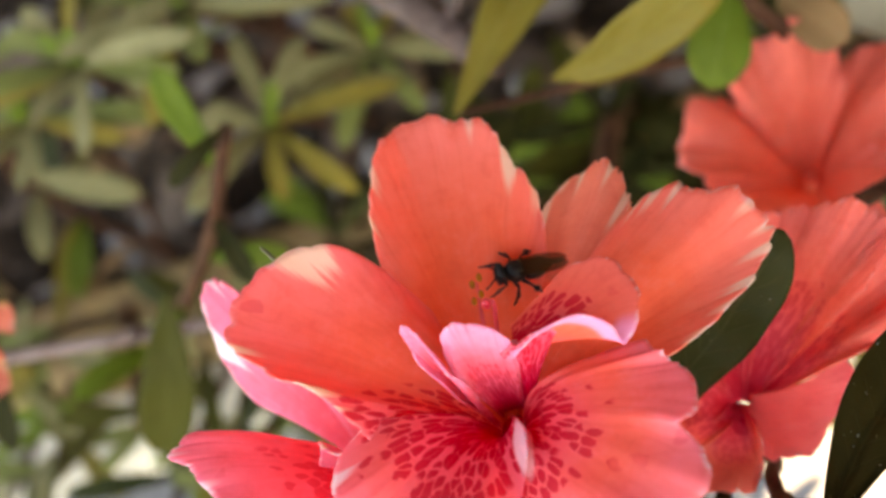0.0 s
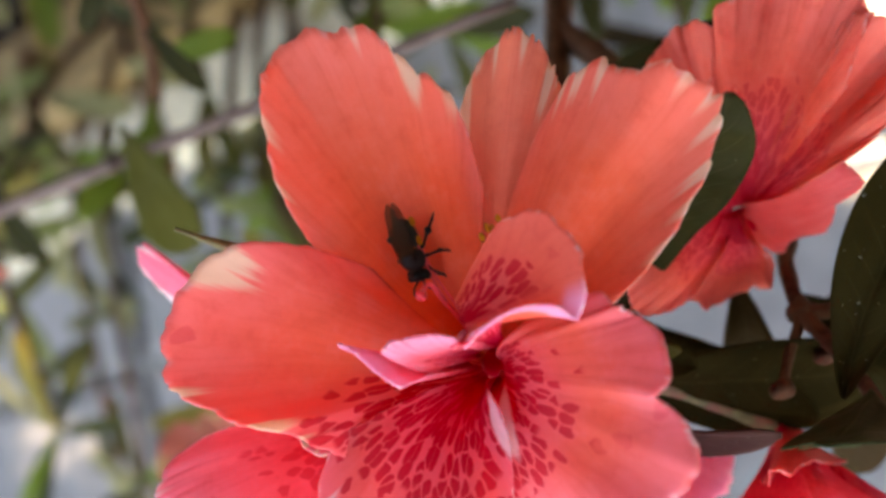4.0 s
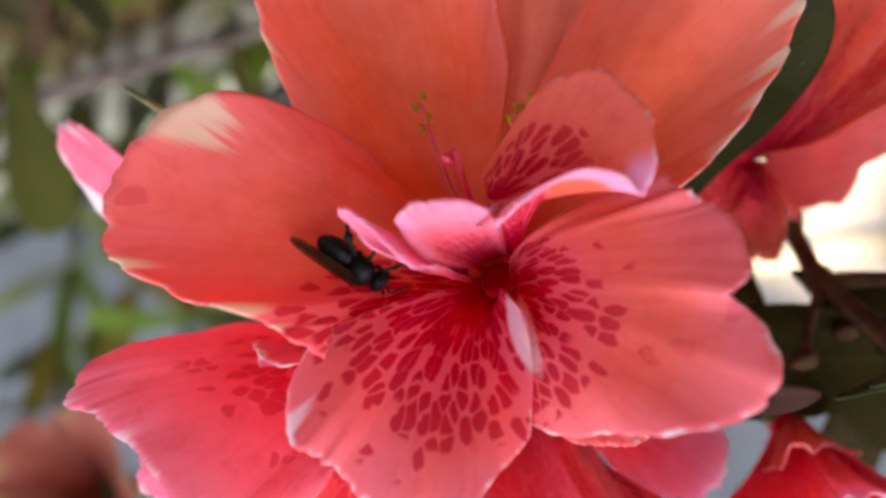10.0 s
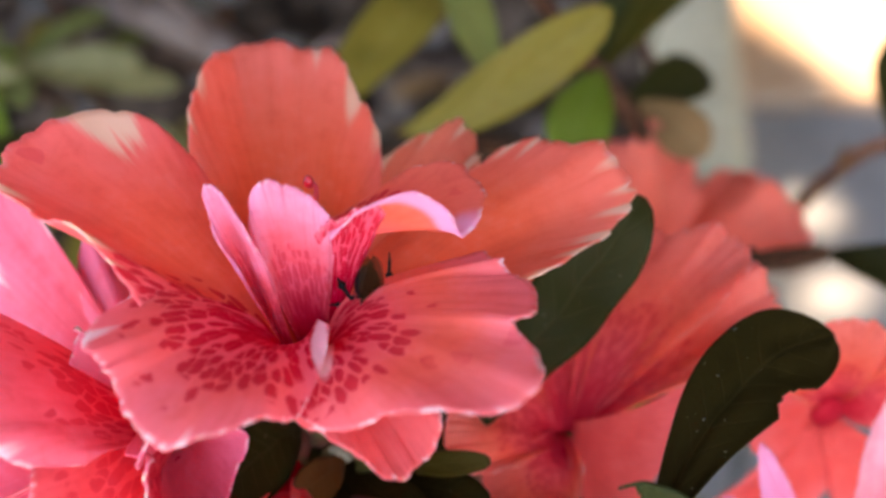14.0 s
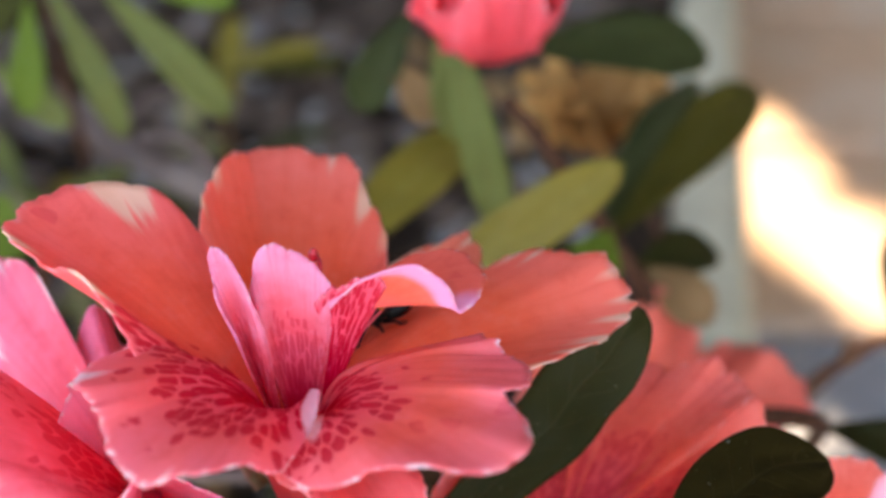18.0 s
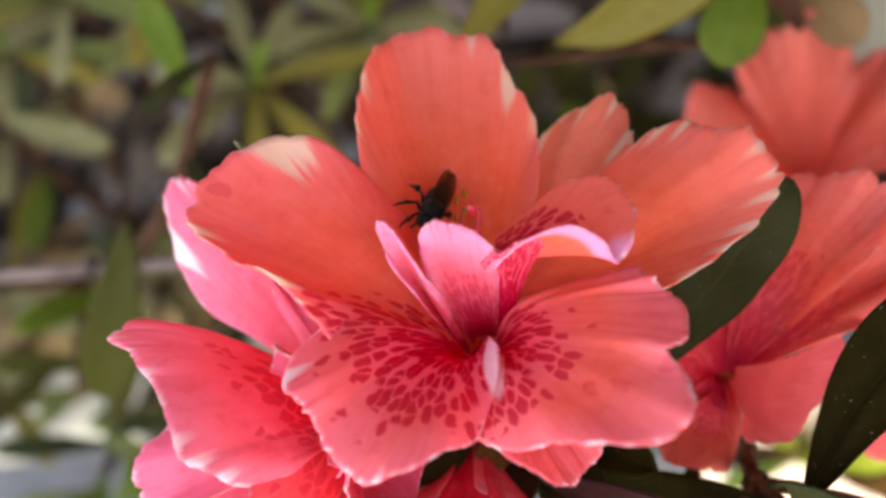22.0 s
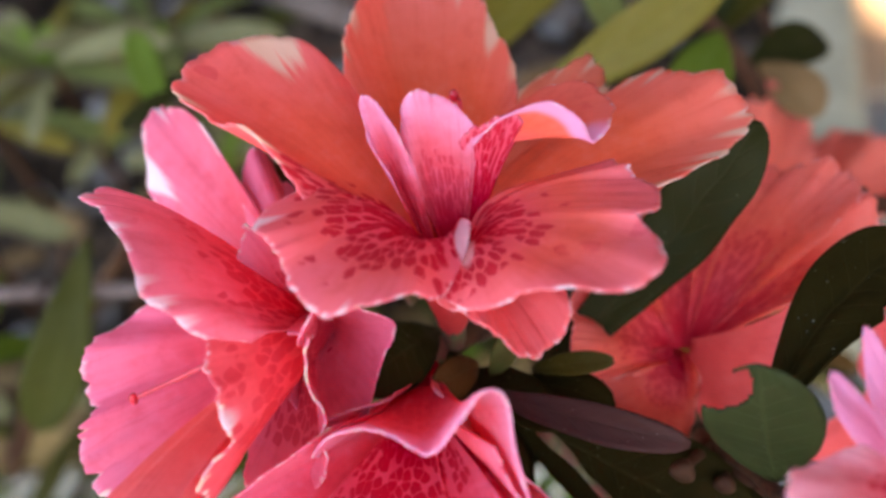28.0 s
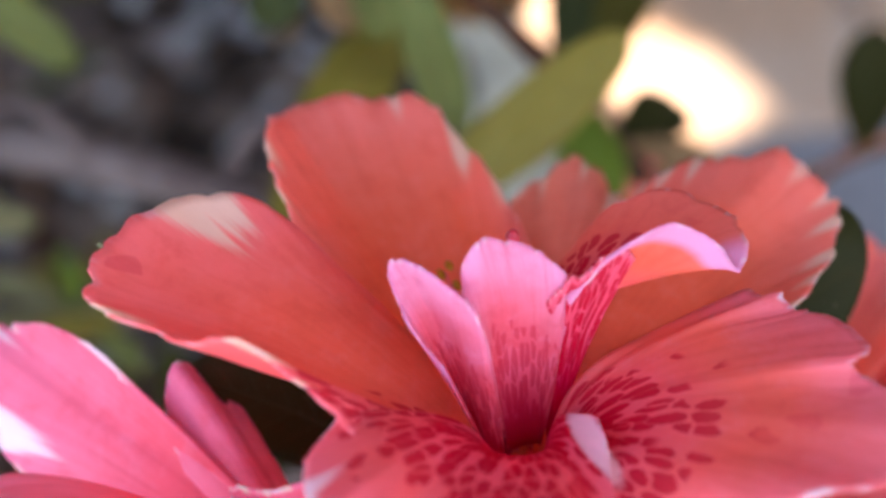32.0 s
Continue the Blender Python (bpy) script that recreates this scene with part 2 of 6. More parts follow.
    if white:
        streak = k.noise(k.combine(k.math("MULTIPLY", u, 0.5), k.math("MULTIPLY", v, 9.0), seed + 7), 1.6, 4.0, 0.75)
        region = k.noise(k.combine(0.3, k.math("MULTIPLY", v, 1.6), seed + 2), 1.5, 1.0)
        edge = k.math("ADD", k.ramp(u, white_from, 1.0), k.math("MULTIPLY", k.math("SUBTRACT", streak, 0.62), 3.2))
        edge = k.math("ADD", edge, k.math("MULTIPLY", k.math("SUBTRACT", region, 0.5), 3.0))
        wm = k.math("MULTIPLY", k.ramp(edge, 0.75, 1.05), k.ramp(u, white_from, white_from + 0.08))
        col = k.mix(k.math("MULTIPLY", wm, white), col, (0.88, 0.74, 0.58))
    if patch:
        # a cream patch that feathers inwards from the margin
        st = k.noise(k.combine(k.math("MULTIPLY", u, 1.6), k.math("MULTIPLY", v, 34.0), seed + 11), 1.0, 3.0, 0.7)
        wide = k.noise(k.combine(k.math("MULTIPLY", u, 2.0), k.math("MULTIPLY", v, 9.0), seed + 12), 1.0, 2.0)
        frayed = k.math("ADD", k.math("MULTIPLY", k.math("SUBTRACT", st, 0.5), 0.34), k.math("MULTIPLY", k.math("SUBTRACT", wide, 0.5), 0.16))
        cream = None
        for pc, pw, pd in patch:
            inside = k.ramp(k.math("ABSOLUTE", k.math("SUBTRACT", v, pc)), pw, pw * 0.35)
            depth = k.math("ADD", k.math("SUBTRACT", u, k.math("SUBTRACT", 1.0, k.math("MULTIPLY", inside, pd))), k.math("MULTIPLY", frayed, min(1.0, pd * 5)))
            here = k.math("MULTIPLY", k.ramp(depth, -0.05, 0.08), k.ramp(inside, 0.02, 0.3))
            cream = here if cream is None else k.math("MAXIMUM", cream, here)
        col = k.mix(k.math("MULTIPLY", cream, 0.92), col, patch_colour)
    if lip:
        low = k.ramp(v, 0.02, -0.12)
        col = k.mix(k.math("MULTIPLY", k.math("MULTIPLY", k.ramp(u, 1 - lip, 1 - lip * 0.55), low), 0.95), col, (0.88, 0.36, 0.56))
        col = k.mix(k.math("MULTIPLY", k.ramp(v, -0.7, -0.95), k.ramp(u, 0.95, 0.6)), col, (0.55, 0.01, 0.05))
    if seam:
        sep = k.put("ShaderNodeSeparateXYZ")
        k.wire(obj, sep.inputs[0])
        sx = k.math("DIVIDE", k.math("ABSOLUTE", k.math("SUBTRACT", sep.outputs[0], k.math("ADD", 0.0022, k.math("MULTIPLY", k.math("SUBTRACT", cloud, 0.5), 0.0012)))), 0.0009)
        sy = k.math("DIVIDE", k.math("ABSOLUTE", k.math("ADD", sep.outputs[1], 0.0067)), 0.0038)
        spot = k.math("ADD", k.math("POWER", sx, 2.0), k.math("POWER", sy, 2.0))
        col = k.mix(k.math("MULTIPLY", k.ramp(k.math("ADD", spot, k.math("MULTIPLY", k.math("SUBTRACT", mott, 0.5), 1.2)), 1.25, 0.45), 0.85), col, (0.94, 0.56, 0.60))
    # a thin pale margin: the white edge plus a painted glint of light along it
    fray = k.noise(k.combine(seed, k.math("MULTIPLY", v, 5.0), 0.0), 2.0, 4.0, 0.7)
    brink = k.math("MULTIPLY", k.math("MULTIPLY", k.ramp(k.math("ADD", u, k.math("MULTIPLY", k.math("SUBTRACT", fray, 0.5), 0.06)), 0.975, 1.0), k.ramp(fray, 0.46, 0.62)), rim)
    col = k.mix(brink, col, (0.92, 0.68, 0.70))
    k.feed(k.p.inputs["Base Color"], col)
    k.feed(k.p.inputs["Roughness"], k.math("ADD", k.math("MULTIPLY", grain, 0.25), 0.36))
    k.p.inputs["Specular IOR Level"].default_value = 0.08
    h = k.math("ADD", k.math("MULTIPLY", vein_n, 0.7), k.math("MULTIPLY", grain, 0.25))
    k.bump(h, 0.22, 0.0003)
    k.translucent(col, 0.48)
    return k.m


CORAL = (0.955, 0.162, 0.078)
SALMON = (0.955, 0.215, 0.160)
LILAC = (0.90, 0.34, 0.52)
m_back = petal_material("petal_coral", CORAL, SALMON, 0.5, white=0.5, white_from=0.95, seed=1.0, deep=0.1, patch=((0.58, 0.09, 0.14), (-0.42, 0.05, 0.06), (0.30, 0.03, 0.05), (-0.62, 0.03, 0.05), (0.78, 0.05, 0.06)))
m_behind = petal_material("petal_coral_pale", (0.900, 0.194, 0.120), (0.910, 0.264, 0.175), 0.5, white=0.5, white_from=0.9, seed=3.0, deep=0.1, patch=((-0.72, 0.14, 0.20), (0.42, 0.12, 0.18), (-0.35, 0.05, 0.10), (0.05, 0.05, 0.08)))
m_right = petal_material("petal_coral_streaked", CORAL, SALMON, 0.5, white=0.5, white_from=0.95, seed=22.0, deep=0.1, patch=((0.27, 0.06, 0.11), (0.42, 0.05, 0.07), (0.56, 0.06, 0.06), (0.10, 0.04, 0.08), (-0.62, 0.05, 0.11), (-0.48, 0.04, 0.10), (-0.75, 0.04, 0.11), (-0.12, 0.03, 0.05), (0.0, 0.03, 0.05)))
m_left = petal_material("petal_coral_patch", (0.950, 0.145, 0.083), (0.950, 0.194, 0.184), 0.4, spots=0.5, spot_core=5.0, spot_reach=18.0, polar=-165, spot_narrow=11.0, pink_side=0.75, white=0.5, white_from=0.96, seed=5.0, deep=0.1, patch=((-0.50, 0.14, 0.17), (0.06, 0.06, 0.11), (0.50, 0.08, 0.16), (0.68, 0.04, 0.08)))
m_low = petal_material("petal_spotted", (0.950, 0.150, 0.105), (0.950, 0.205, 0.250), 0.62, spots=1.0, spot_core=6.6, spot_reach=18.5, patch=((-0.70, 0.05, 0.12), (0.1, 0.03, 0.04)), patch_colour=(0.93, 0.72, 0.74), polar=-112, spot_narrow=3.2, white=0.6, white_from=0.95, seed=9.0, rim=1.0, seam=True)
m_low2 = petal_material("petal_spotted_side", (0.950, 0.150, 0.098), (0.950, 0.205, 0.235), 0.62, spots=0.9, spot_core=6.0, spot_reach=17.5, polar=-80, spot_narrow=3.2, white=0.4, white_from=0.96, seed=13.0, rim=1.0, seam=True)
m_plain = petal_material("petal_rose", (0.940, 0.121, 0.176), (0.950, 0.226, 0.352), 0.3, white=0.9, white_from=0.89, seed=17.0, rim=0.8)
PALE_EDGE = (0.93, 0.74, 0.77)
m_tall = petal_material("petal_rose_tall", (0.940, 0.121, 0.176), (0.950, 0.226, 0.352), 0.3, white=0.5, white_from=0.94, seed=18.0, rim=0.8, patch=((-0.52, 0.10, 0.16), (0.42, 0.13, 0.10), (-0.12, 0.04, 0.06)), patch_colour=PALE_EDGE)
m_curl = petal_material("petal_rose_curled", (0.940, 0.150, 0.205), (0.950, 0.232, 0.318), 0.45, spots=0.25, spot_core=6.0, spot_reach=25.0, size=27.0, spot_ink=0.62, spot_side=0.30, spot_narrow=13.0, white=0.6, white_from=0.95, seed=32.0, rim=0.9, patch=((0.60, 0.08, 0.08), (0.44, 0.04, 0.05), (0.76, 0.04, 0.05), (0.12, 0.03, 0.04), (-0.2, 0.03, 0.04)), patch_colour=PALE_EDGE)
m_throat = petal_material("petal_rose_striped", (0.860, 0.101, 0.150), (0.900, 0.211, 0.334), 0.4, spots=1.0, spot_core=9.0, spot_reach=30.0, size=32.0, spot_narrow=22.0, spot_ink=0.9, seed=71.0, rim=0.7)
m_fold = petal_material("petal_coral_spotted", (0.920, 0.117, 0.123), (0.940, 0.172, 0.211), 0.5, spots=0.35, spot_core=6.0, spot_reach=22.0, size=19.0, spot_narrow=2.0, spot_ink=0.5, white=0.9, white_from=0.9, seed=73.0, rim=0.85, patch=((-0.33, 0.07, 0.08),), patch_colour=PALE_EDGE)
m_rose_spot = petal_material("petal_rose_spotted", (0.940, 0.133, 0.189), (0.950, 0.234, 0.343), 0.35, spots=0.4, spot_core=6.0, spot_reach=19.0, size=20.0, spot_ink=0.6, spot_side=0.3, spot_narrow=4.5, white=0.95, white_from=0.88, seed=31.0, rim=0.8)
m_mouth = petal_material("petal_rose_mouth", (0.930, 0.117, 0.158), (0.940, 0.265, 0.396), 0.5, spots=0.8, spot_core=10.0, spot_reach=23.0, size=26.0, spot_ink=0.8, spot_side=0.5, spot_narrow=8.0, white=0.5, white_from=0.93, seed=33.0, rim=0.8)
m_pale = petal_material("petal_pale_pink", (0.900, 0.187, 0.229), (0.930, 0.450, 0.520), 0.35, spots=0.5, spot_core=4.0, spot_reach=9.5, seed=35.0, rim=0.7)
m_outer = petal_material("petal_rose_outside", (0.930, 0.150, 0.190), (0.950, 0.350, 0.520), 0.62, spots=0.55, spot_core=12.0, spot_reach=23.0, size=24.0, spot_narrow=9.0, spot_ink=0.25, white=0.35, white_from=0.95, seed=37.0, deep=0.3, rim=0.7)
m_lilac = petal_material("petal_lilac", (0.880, 0.172, 0.282), LILAC, 0.25, seed=41.0)
m_lip = petal_material("petal_curled", (0.890, 0.150, 0.092), (0.910, 0.185, 0.138), 0.6, spots=0.6, spot_core=2.6, spot_reach=9.0, size=11.0, spot_narrow=2.0, lip=0.2, seed=47.0, spot_side=0.55, spot_above=0.05, rim=0.65)
m_tongue = petal_material("petal_tongue", (0.89, 0.11, 0.145), LILAC, 0.45, spots=0.7, spot_core=4.5, spot_reach=10.0, size=15.0, spot_narrow=3.0, spot_ink=0.6, seed=53.0, deep=0.5, rim=0.65)
m_bud = petal_material("petal_bud", (0.920, 0.101, 0.120), (0.930, 0.167, 0.202), 0.5, seed=68.0, deep=0.3, rim=0.7)
m_faded = petal_material("petal_coral_dull", (0.42, 0.082, 0.045), (0.46, 0.125, 0.085), 0.4, seed=83.0, deep=0.2, patch=((0.3, 0.15, 0.15), (-0.5, 0.1, 0.1)), patch_colour=(0.42, 0.22, 0.10))
m_rear = petal_material("petal_coral_ruffled", (0.890, 0.167, 0.101), (0.900, 0.229, 0.166), 0.3, seed=67.0, deep=0.0)
m_low_pink = petal_material("petal_coral_pink", (0.930, 0.125, 0.114), (0.950, 0.187, 0.194), 0.4, white=0.6, white_from=0.93, seed=69.0, deep=0.2, rim=0.6)
m_claw = petal_material("petal_claw", (0.78, 0.045, 0.075), (0.90, 0.17, 0.26), 0.55, spots=1.0, spot_core=7.0, spot_reach=18.0, size=14.0, spot_side=0.0, spot_narrow=2.0, seed=57.0, deep=0.5, rim=0.4)
m_orange = petal_material("petal_orange", (0.930, 0.128, 0.074), (0.950, 0.238, 0.193), 0.4, spots=0.6, spot_core=6.0, spot_reach=15.0, size=22.0, seed=61.0, spot_ink=0.55)


def plain(name, colour, rough=0.5, vary=0.15, scale=300.0, bump=0.2, dist=0.0003, spec=0.4, share=0.0, second=None, scale2=40.0):
    k = Net(name)
    obj = k.place()
    a, b = k.noise(obj, scale, 4.0), k.noise(obj, scale2, 3.0)
    lo = tuple(c * (1 - vary) for c in colour)
    hi = tuple(min(1.0, c * (1 + vary)) for c in colour)
    col = k.mix(k.ramp(a, 0.35, 0.65), lo, hi)
    if second:
        col = k.mix(k.ramp(b, 0.45, 0.62), col, second)
    rnd = k.put("ShaderNodeObjectInfo").outputs["Random"]
    col = k.mix(k.math("MULTIPLY", rnd, 0.25), col, lo)
    k.feed(k.p.inputs["Base Color"], col)
    k.feed(k.p.inputs["Roughness"], k.math("ADD", k.math("MULTIPLY", b, 0.2), rough - 0.1))
    k.p.inputs["Specular IOR Level"].default_value = spec
    k.bump(a, bump, dist)
    if share:
        k.translucent(col, share)
    return k.m


def leaf_material(name, colour, tip, under, rough=0.5, vein=0.35, share=0.25, spec=0.22, blotch=0.0):
    """Leaf: u runs along the blade (0 stalk, 1 tip), v across (-1 to 1)."""
    k = Net(name)
    uvv, u, v = k.uv()
    obj = k.place()
    n1, n2 = k.noise(obj, 180.0, 4.0), k.noise(obj, 1500.0, 3.0)
    side = k.math("ABSOLUTE", v)
    rib = k.ramp(side, 0.07, 0.015)
    wave = k.math("SINE", k.math("MULTIPLY", k.math("SUBTRACT", u, k.math("MULTIPLY", side, 0.16)), 62.0))
    veins = k.math("MULTIPLY", k.ramp(wave, 0.86, 1.0), k.ramp(side, 0.95, 0.3))
    col = k.mix(k.ramp(k.math("ADD", u, k.math("MULTIPLY", k.math("SUBTRACT", n1, 0.5), 0.9)), 0.3, 1.0), colour, tip)
    col = k.mix(k.math("MULTIPLY", k.ramp(n1, 0.5, 0.72), 0.4), col, tuple(c * 0.6 for c in colour))
    col = k.mix(k.math("MULTIPLY", k.math("MAXIMUM", rib, k.math("MULTIPLY", veins, 0.6)), vein), col, under)
    if blotch:
        col = k.mix(k.math("MULTIPLY", k.ramp(n1, 0.58, 0.66), blotch), col, (0.16, 0.07, 0.025))
    specks = k.ramp(k.noise(obj, 2200.0, 1.0), 0.74, 0.8)
    col = k.mix(k.math("MULTIPLY", specks, 0.3), col, (0.4, 0.42, 0.36))
    rnd = k.put("ShaderNodeObjectInfo").outputs["Random"]
    col = k.mix(k.math("MULTIPLY", rnd, 0.35), col, tuple(c * 0.7 for c in colour))
    k.feed(k.p.inputs["Base Color"], col)
    k.feed(k.p.inputs["Roughness"], k.math("ADD", k.math("MULTIPLY", n1, 0.25), rough - 0.1))
    k.p.inputs["Specular IOR Level"].default_value = spec
    h = k.math("ADD", k.math("MULTIPLY", n2, 0.5), k.math("MULTIPLY", k.math("MAXIMUM", rib, veins), -0.8))
    k.bump(h, 0.4, 0.0003)
    k.translucent(col, share)
    return k.m


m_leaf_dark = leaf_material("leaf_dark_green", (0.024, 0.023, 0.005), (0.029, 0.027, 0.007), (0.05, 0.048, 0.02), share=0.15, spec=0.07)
# these two browns go near black to hold the shade under the flowers
m_leaf_under = leaf_material("leaf_under_shaded", (0.020, 0.014, 0.003), (0.024, 0.017, 0.004), (0.04, 0.03, 0.01), share=0.1, spec=0.03, rough=0.7)
m_leaf_shade = leaf_material("leaf_bronze_shaded", (0.036, 0.020, 0.005), (0.046, 0.024, 0.008), (0.06, 0.04, 0.02), share=0.3, spec=0.06)
m_leaf_purple = leaf_material("leaf_purple_brown", (0.062, 0.022, 0.019), (0.07, 0.026, 0.022), (0.07, 0.035, 0.025), share=0.2, spec=0.08)
m_leaf_rust = leaf_material("leaf_rust", (0.11, 0.035, 0.010), (0.14, 0.05, 0.014), (0.16, 0.08, 0.03), share=0.3, spec=0.1)
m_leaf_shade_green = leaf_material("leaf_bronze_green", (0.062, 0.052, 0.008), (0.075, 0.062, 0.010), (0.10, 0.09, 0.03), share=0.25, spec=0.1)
m_leaf_olive = leaf_material("leaf_olive_yellow", (0.19, 0.14, 0.018), (0.23, 0.165, 0.022), (0.3, 0.24, 0.06), share=0.3, vein=0.4, spec=0.2, rough=0.55)
m_leaf_cream = leaf_material("leaf_pale_olive", (0.23, 0.20, 0.085), (0.28, 0.25, 0.115), (0.40, 0.37, 0.20), share=0.3, spec=0.15, rough=0.55)
m_leaf_pale = leaf_material("leaf_pale_green", (0.15, 0.165, 0.045), (0.20, 0.21, 0.06), (0.29, 0.28, 0.11), share=0.3, spec=0.13)
m_leaf_mid = leaf_material("leaf_mid_green", (0.056, 0.056, 0.010), (0.08, 0.076, 0.014), (0.13, 0.125, 0.04), share=0.3, spec=0.1)
m_leaf_deep = leaf_material("leaf_deep_green", (0.033, 0.040, 0.012), (0.042, 0.05, 0.016), (0.08, 0.085, 0.03), share=0.2, spec=0.1)
# green brightened and yellowed for leaves with sun shining through
m_leaf_bright = leaf_material("leaf_sunlit_green", (0.145, 0.215, 0.02), (0.185, 0.255, 0.03), (0.26, 0.34, 0.09), share=0.45)
m_leaf_dry = leaf_material("leaf_dry_tan", (0.26, 0.145, 0.06), (0.33, 0.19, 0.085), (0.42, 0.27, 0.14), rough=0.7, spec=0.2, blotch=0.6, share=0.25)
m_withered = leaf_material("petal_withered", (0.44, 0.19, 0.05), (0.55, 0.28, 0.09), (0.5, 0.3, 0.14), rough=0.75, spec=0.15, blotch=0.5, share=0.3)
m_leaf_grey = leaf_material("leaf_dead_grey", (0.19, 0.155, 0.14), (0.25, 0.21, 0.19), (0.24, 0.20, 0.17), rough=0.8, spec=0.15, blotch=0.4, share=0.1)
m_stem = plain("stem_brown", (0.060, 0.024, 0.013), 0.65, 0.35, 900.0, 0.5, 0.0004, spec=0.1, second=(0.095, 0.043, 0.022), scale2=120.0)
m_stem_green = plain("stem_green", (0.14, 0.13, 0.05), 0.55, 0.25, 900.0, 0.4, 0.0003, second=(0.22, 0.07, 0.05), scale2=200.0)
m_stem_pink = plain("stamen_pink", (0.84, 0.10, 0.13), 0.45, 0.1, 900.0, 0.1, share=0.25)
m_stigma = plain("stigma_red", (0.62, 0.02, 0.035), 0.3, 0.15, 900.0, 0.2)
m_anther = plain("anther_yellow", (0.40, 0.13, 0.008), 0.7, 0.25, 1500.0, 0.5, spec=0.1)
m_twig_grey = plain("twig_grey", (0.075, 0.046, 0.038), 0.8, 0.3, 500.0, 0.6, 0.0006, spec=0.2, second=(0.13, 0.092, 0.08), scale2=60.0)
m_twig_pale = plain("twig_pale", (0.10, 0.06, 0.05), 0.7, 0.25, 500.0, 0.5, 0.0005, second=(0.17, 0.115, 0.10), scale2=70.0)
# soil base darkened for the light that the dense bush keeps off
m_soil = plain("soil", (0.018, 0.011, 0.007), 0.95, 0.6, 260.0, 1.0, 0.004, spec=0.08, second=(0.115, 0.080, 0.060), scale2=60.0)
m_gravel = plain("gravel_grey", (0.17, 0.155, 0.145), 0.85, 0.35, 400.0, 0.8, 0.001, spec=0.25, second=(0.26, 0.235, 0.215), scale2=90.0)
m_tile = plain("tile_terracotta", (0.44, 0.27, 0.165), 0.5, 0.14, 120.0, 0.3, 0.0008, spec=0.5, second=(0.47, 0.33, 0.23), scale2=14.0)
# grey copy of the tile, with the cool shade on the near paving in its colour
m_tile_shaded = plain("tile_shaded", (0.20, 0.19, 0.19), 0.6, 0.14, 120.0, 0.3, 0.0008, spec=0.3, second=(0.25, 0.235, 0.232), scale2=14.0)
m_grout = plain("grout_pale", (0.40, 0.38, 0.35), 0.9, 0.15, 300.0, 0.5, 0.0006, spec=0.2)
m_curb = plain("edging_cream", (0.42, 0.37, 0.26), 0.75, 0.14, 220.0, 0.4, 0.0006, spec=0.3, second=(0.34, 0.30, 0.21), scale2=30.0)
m_kerb = plain("kerb_pale", (0.74, 0.65, 0.49), 0.8, 0.12, 160.0, 0.5, 0.0008, spec=0.2, second=(0.48, 0.42, 0.33), scale2=40.0)
m_wood = plain("board_brown", (0.21, 0.125, 0.042), 0.7, 0.3, 200.0, 0.5, 0.0008, second=(0.22, 0.14, 0.06), scale2=25.0)
m_wall = plain("wall_plaster", (0.30, 0.24, 0.18), 0.9, 0.12, 30.0, 0.3, 0.002, spec=0.2, second=(0.24, 0.19, 0.14), scale2=4.0)
m_canopy = plain("shade_sheet", (0.12, 0.12, 0.11), 0.9, 0.1, 8.0, 0.1)
m_bee = plain("bee_black", (0.004, 0.003, 0.0026), 0.5, 0.4, 3000.0, 0.4, 0.00006, spec=0.16)
m_bee_leg = plain("bee_leg", (0.005, 0.0032, 0.0026), 0.5, 0.4, 3000.0, 0.3, 0.00004, spec=0.16)
m_wing = Net("bee_wing")
m_wing.p.inputs["Base Color"].default_value = (0.034, 0.013, 0.005, 1)
m_wing.p.inputs["Alpha"].default_value = 0.5
m_wing.p.inputs["Roughness"].default_value = 0.4
m_wing.p.inputs["Specular IOR Level"].default_value = 0.02
wing_mat = m_wing.m


# ---- ground, paving, planting bed ----
def sheet(name, nx, ny, place, mat, label, category, kind="structure"):
    verts = [place(i / nx, j / ny) for j in range(ny + 1) for i in range(nx + 1)]
    faces = [(j * (nx + 1) + i, j * (nx + 1) + i + 1, (j + 1) * (nx + 1) + i + 1, (j + 1) * (nx + 1) + i) for j in range(ny) for i in range(nx)]
    ob = link_mesh(name, verts, faces, mat)
    return tagged(ob, label, category, kind=kind)


ground = link_mesh("ground", [(-400, -400, -0.006), (400, -400, -0.006), (400, 400, -0.006), (-400, 400, -0.006)], [(0, 1, 2, 3)], m_grout, smooth=False)
tagged(ground, "pale mortar ground under the paving, in shade", "ground", kind="structure")


def edge_x(y):
    """The planting bed's long side, where the cream edging runs."""
    return 0.072 + 0.21 * (y - 0.2)


BED_FRONT = 0.150


def bed(u, v):
    y = BED_FRONT + 0.006 + 1.3 * v ** 1.5
    x0, x1 = -0.9, edge_x(y)
    x = x1 + (x0 - x1) * (1 - u) ** 1.4
    h = 0.006 + 0.020 * min(1.0, (y - BED_FRONT) * 8) + 0.010 * noise.noise(Vector((x * 30, y * 30, 0))) + 0.005 * noise.noise(Vector((x * 110, y * 110, 3)))
    return (x, y, h)


def bed_height(x, y):
    return 0.004 + 0.020 * min(1.0, (y - BED_FRONT) * 8) + 0.010 * noise.noise(Vector((x * 30, y * 30, 0))) + 0.005 * noise.noise(Vector((x * 110, y * 110, 3)))


soil = sheet("soil", 150, 120, bed, m_soil, "planting bed soil with crumbs and litter, darkened as bush shade", "soil")


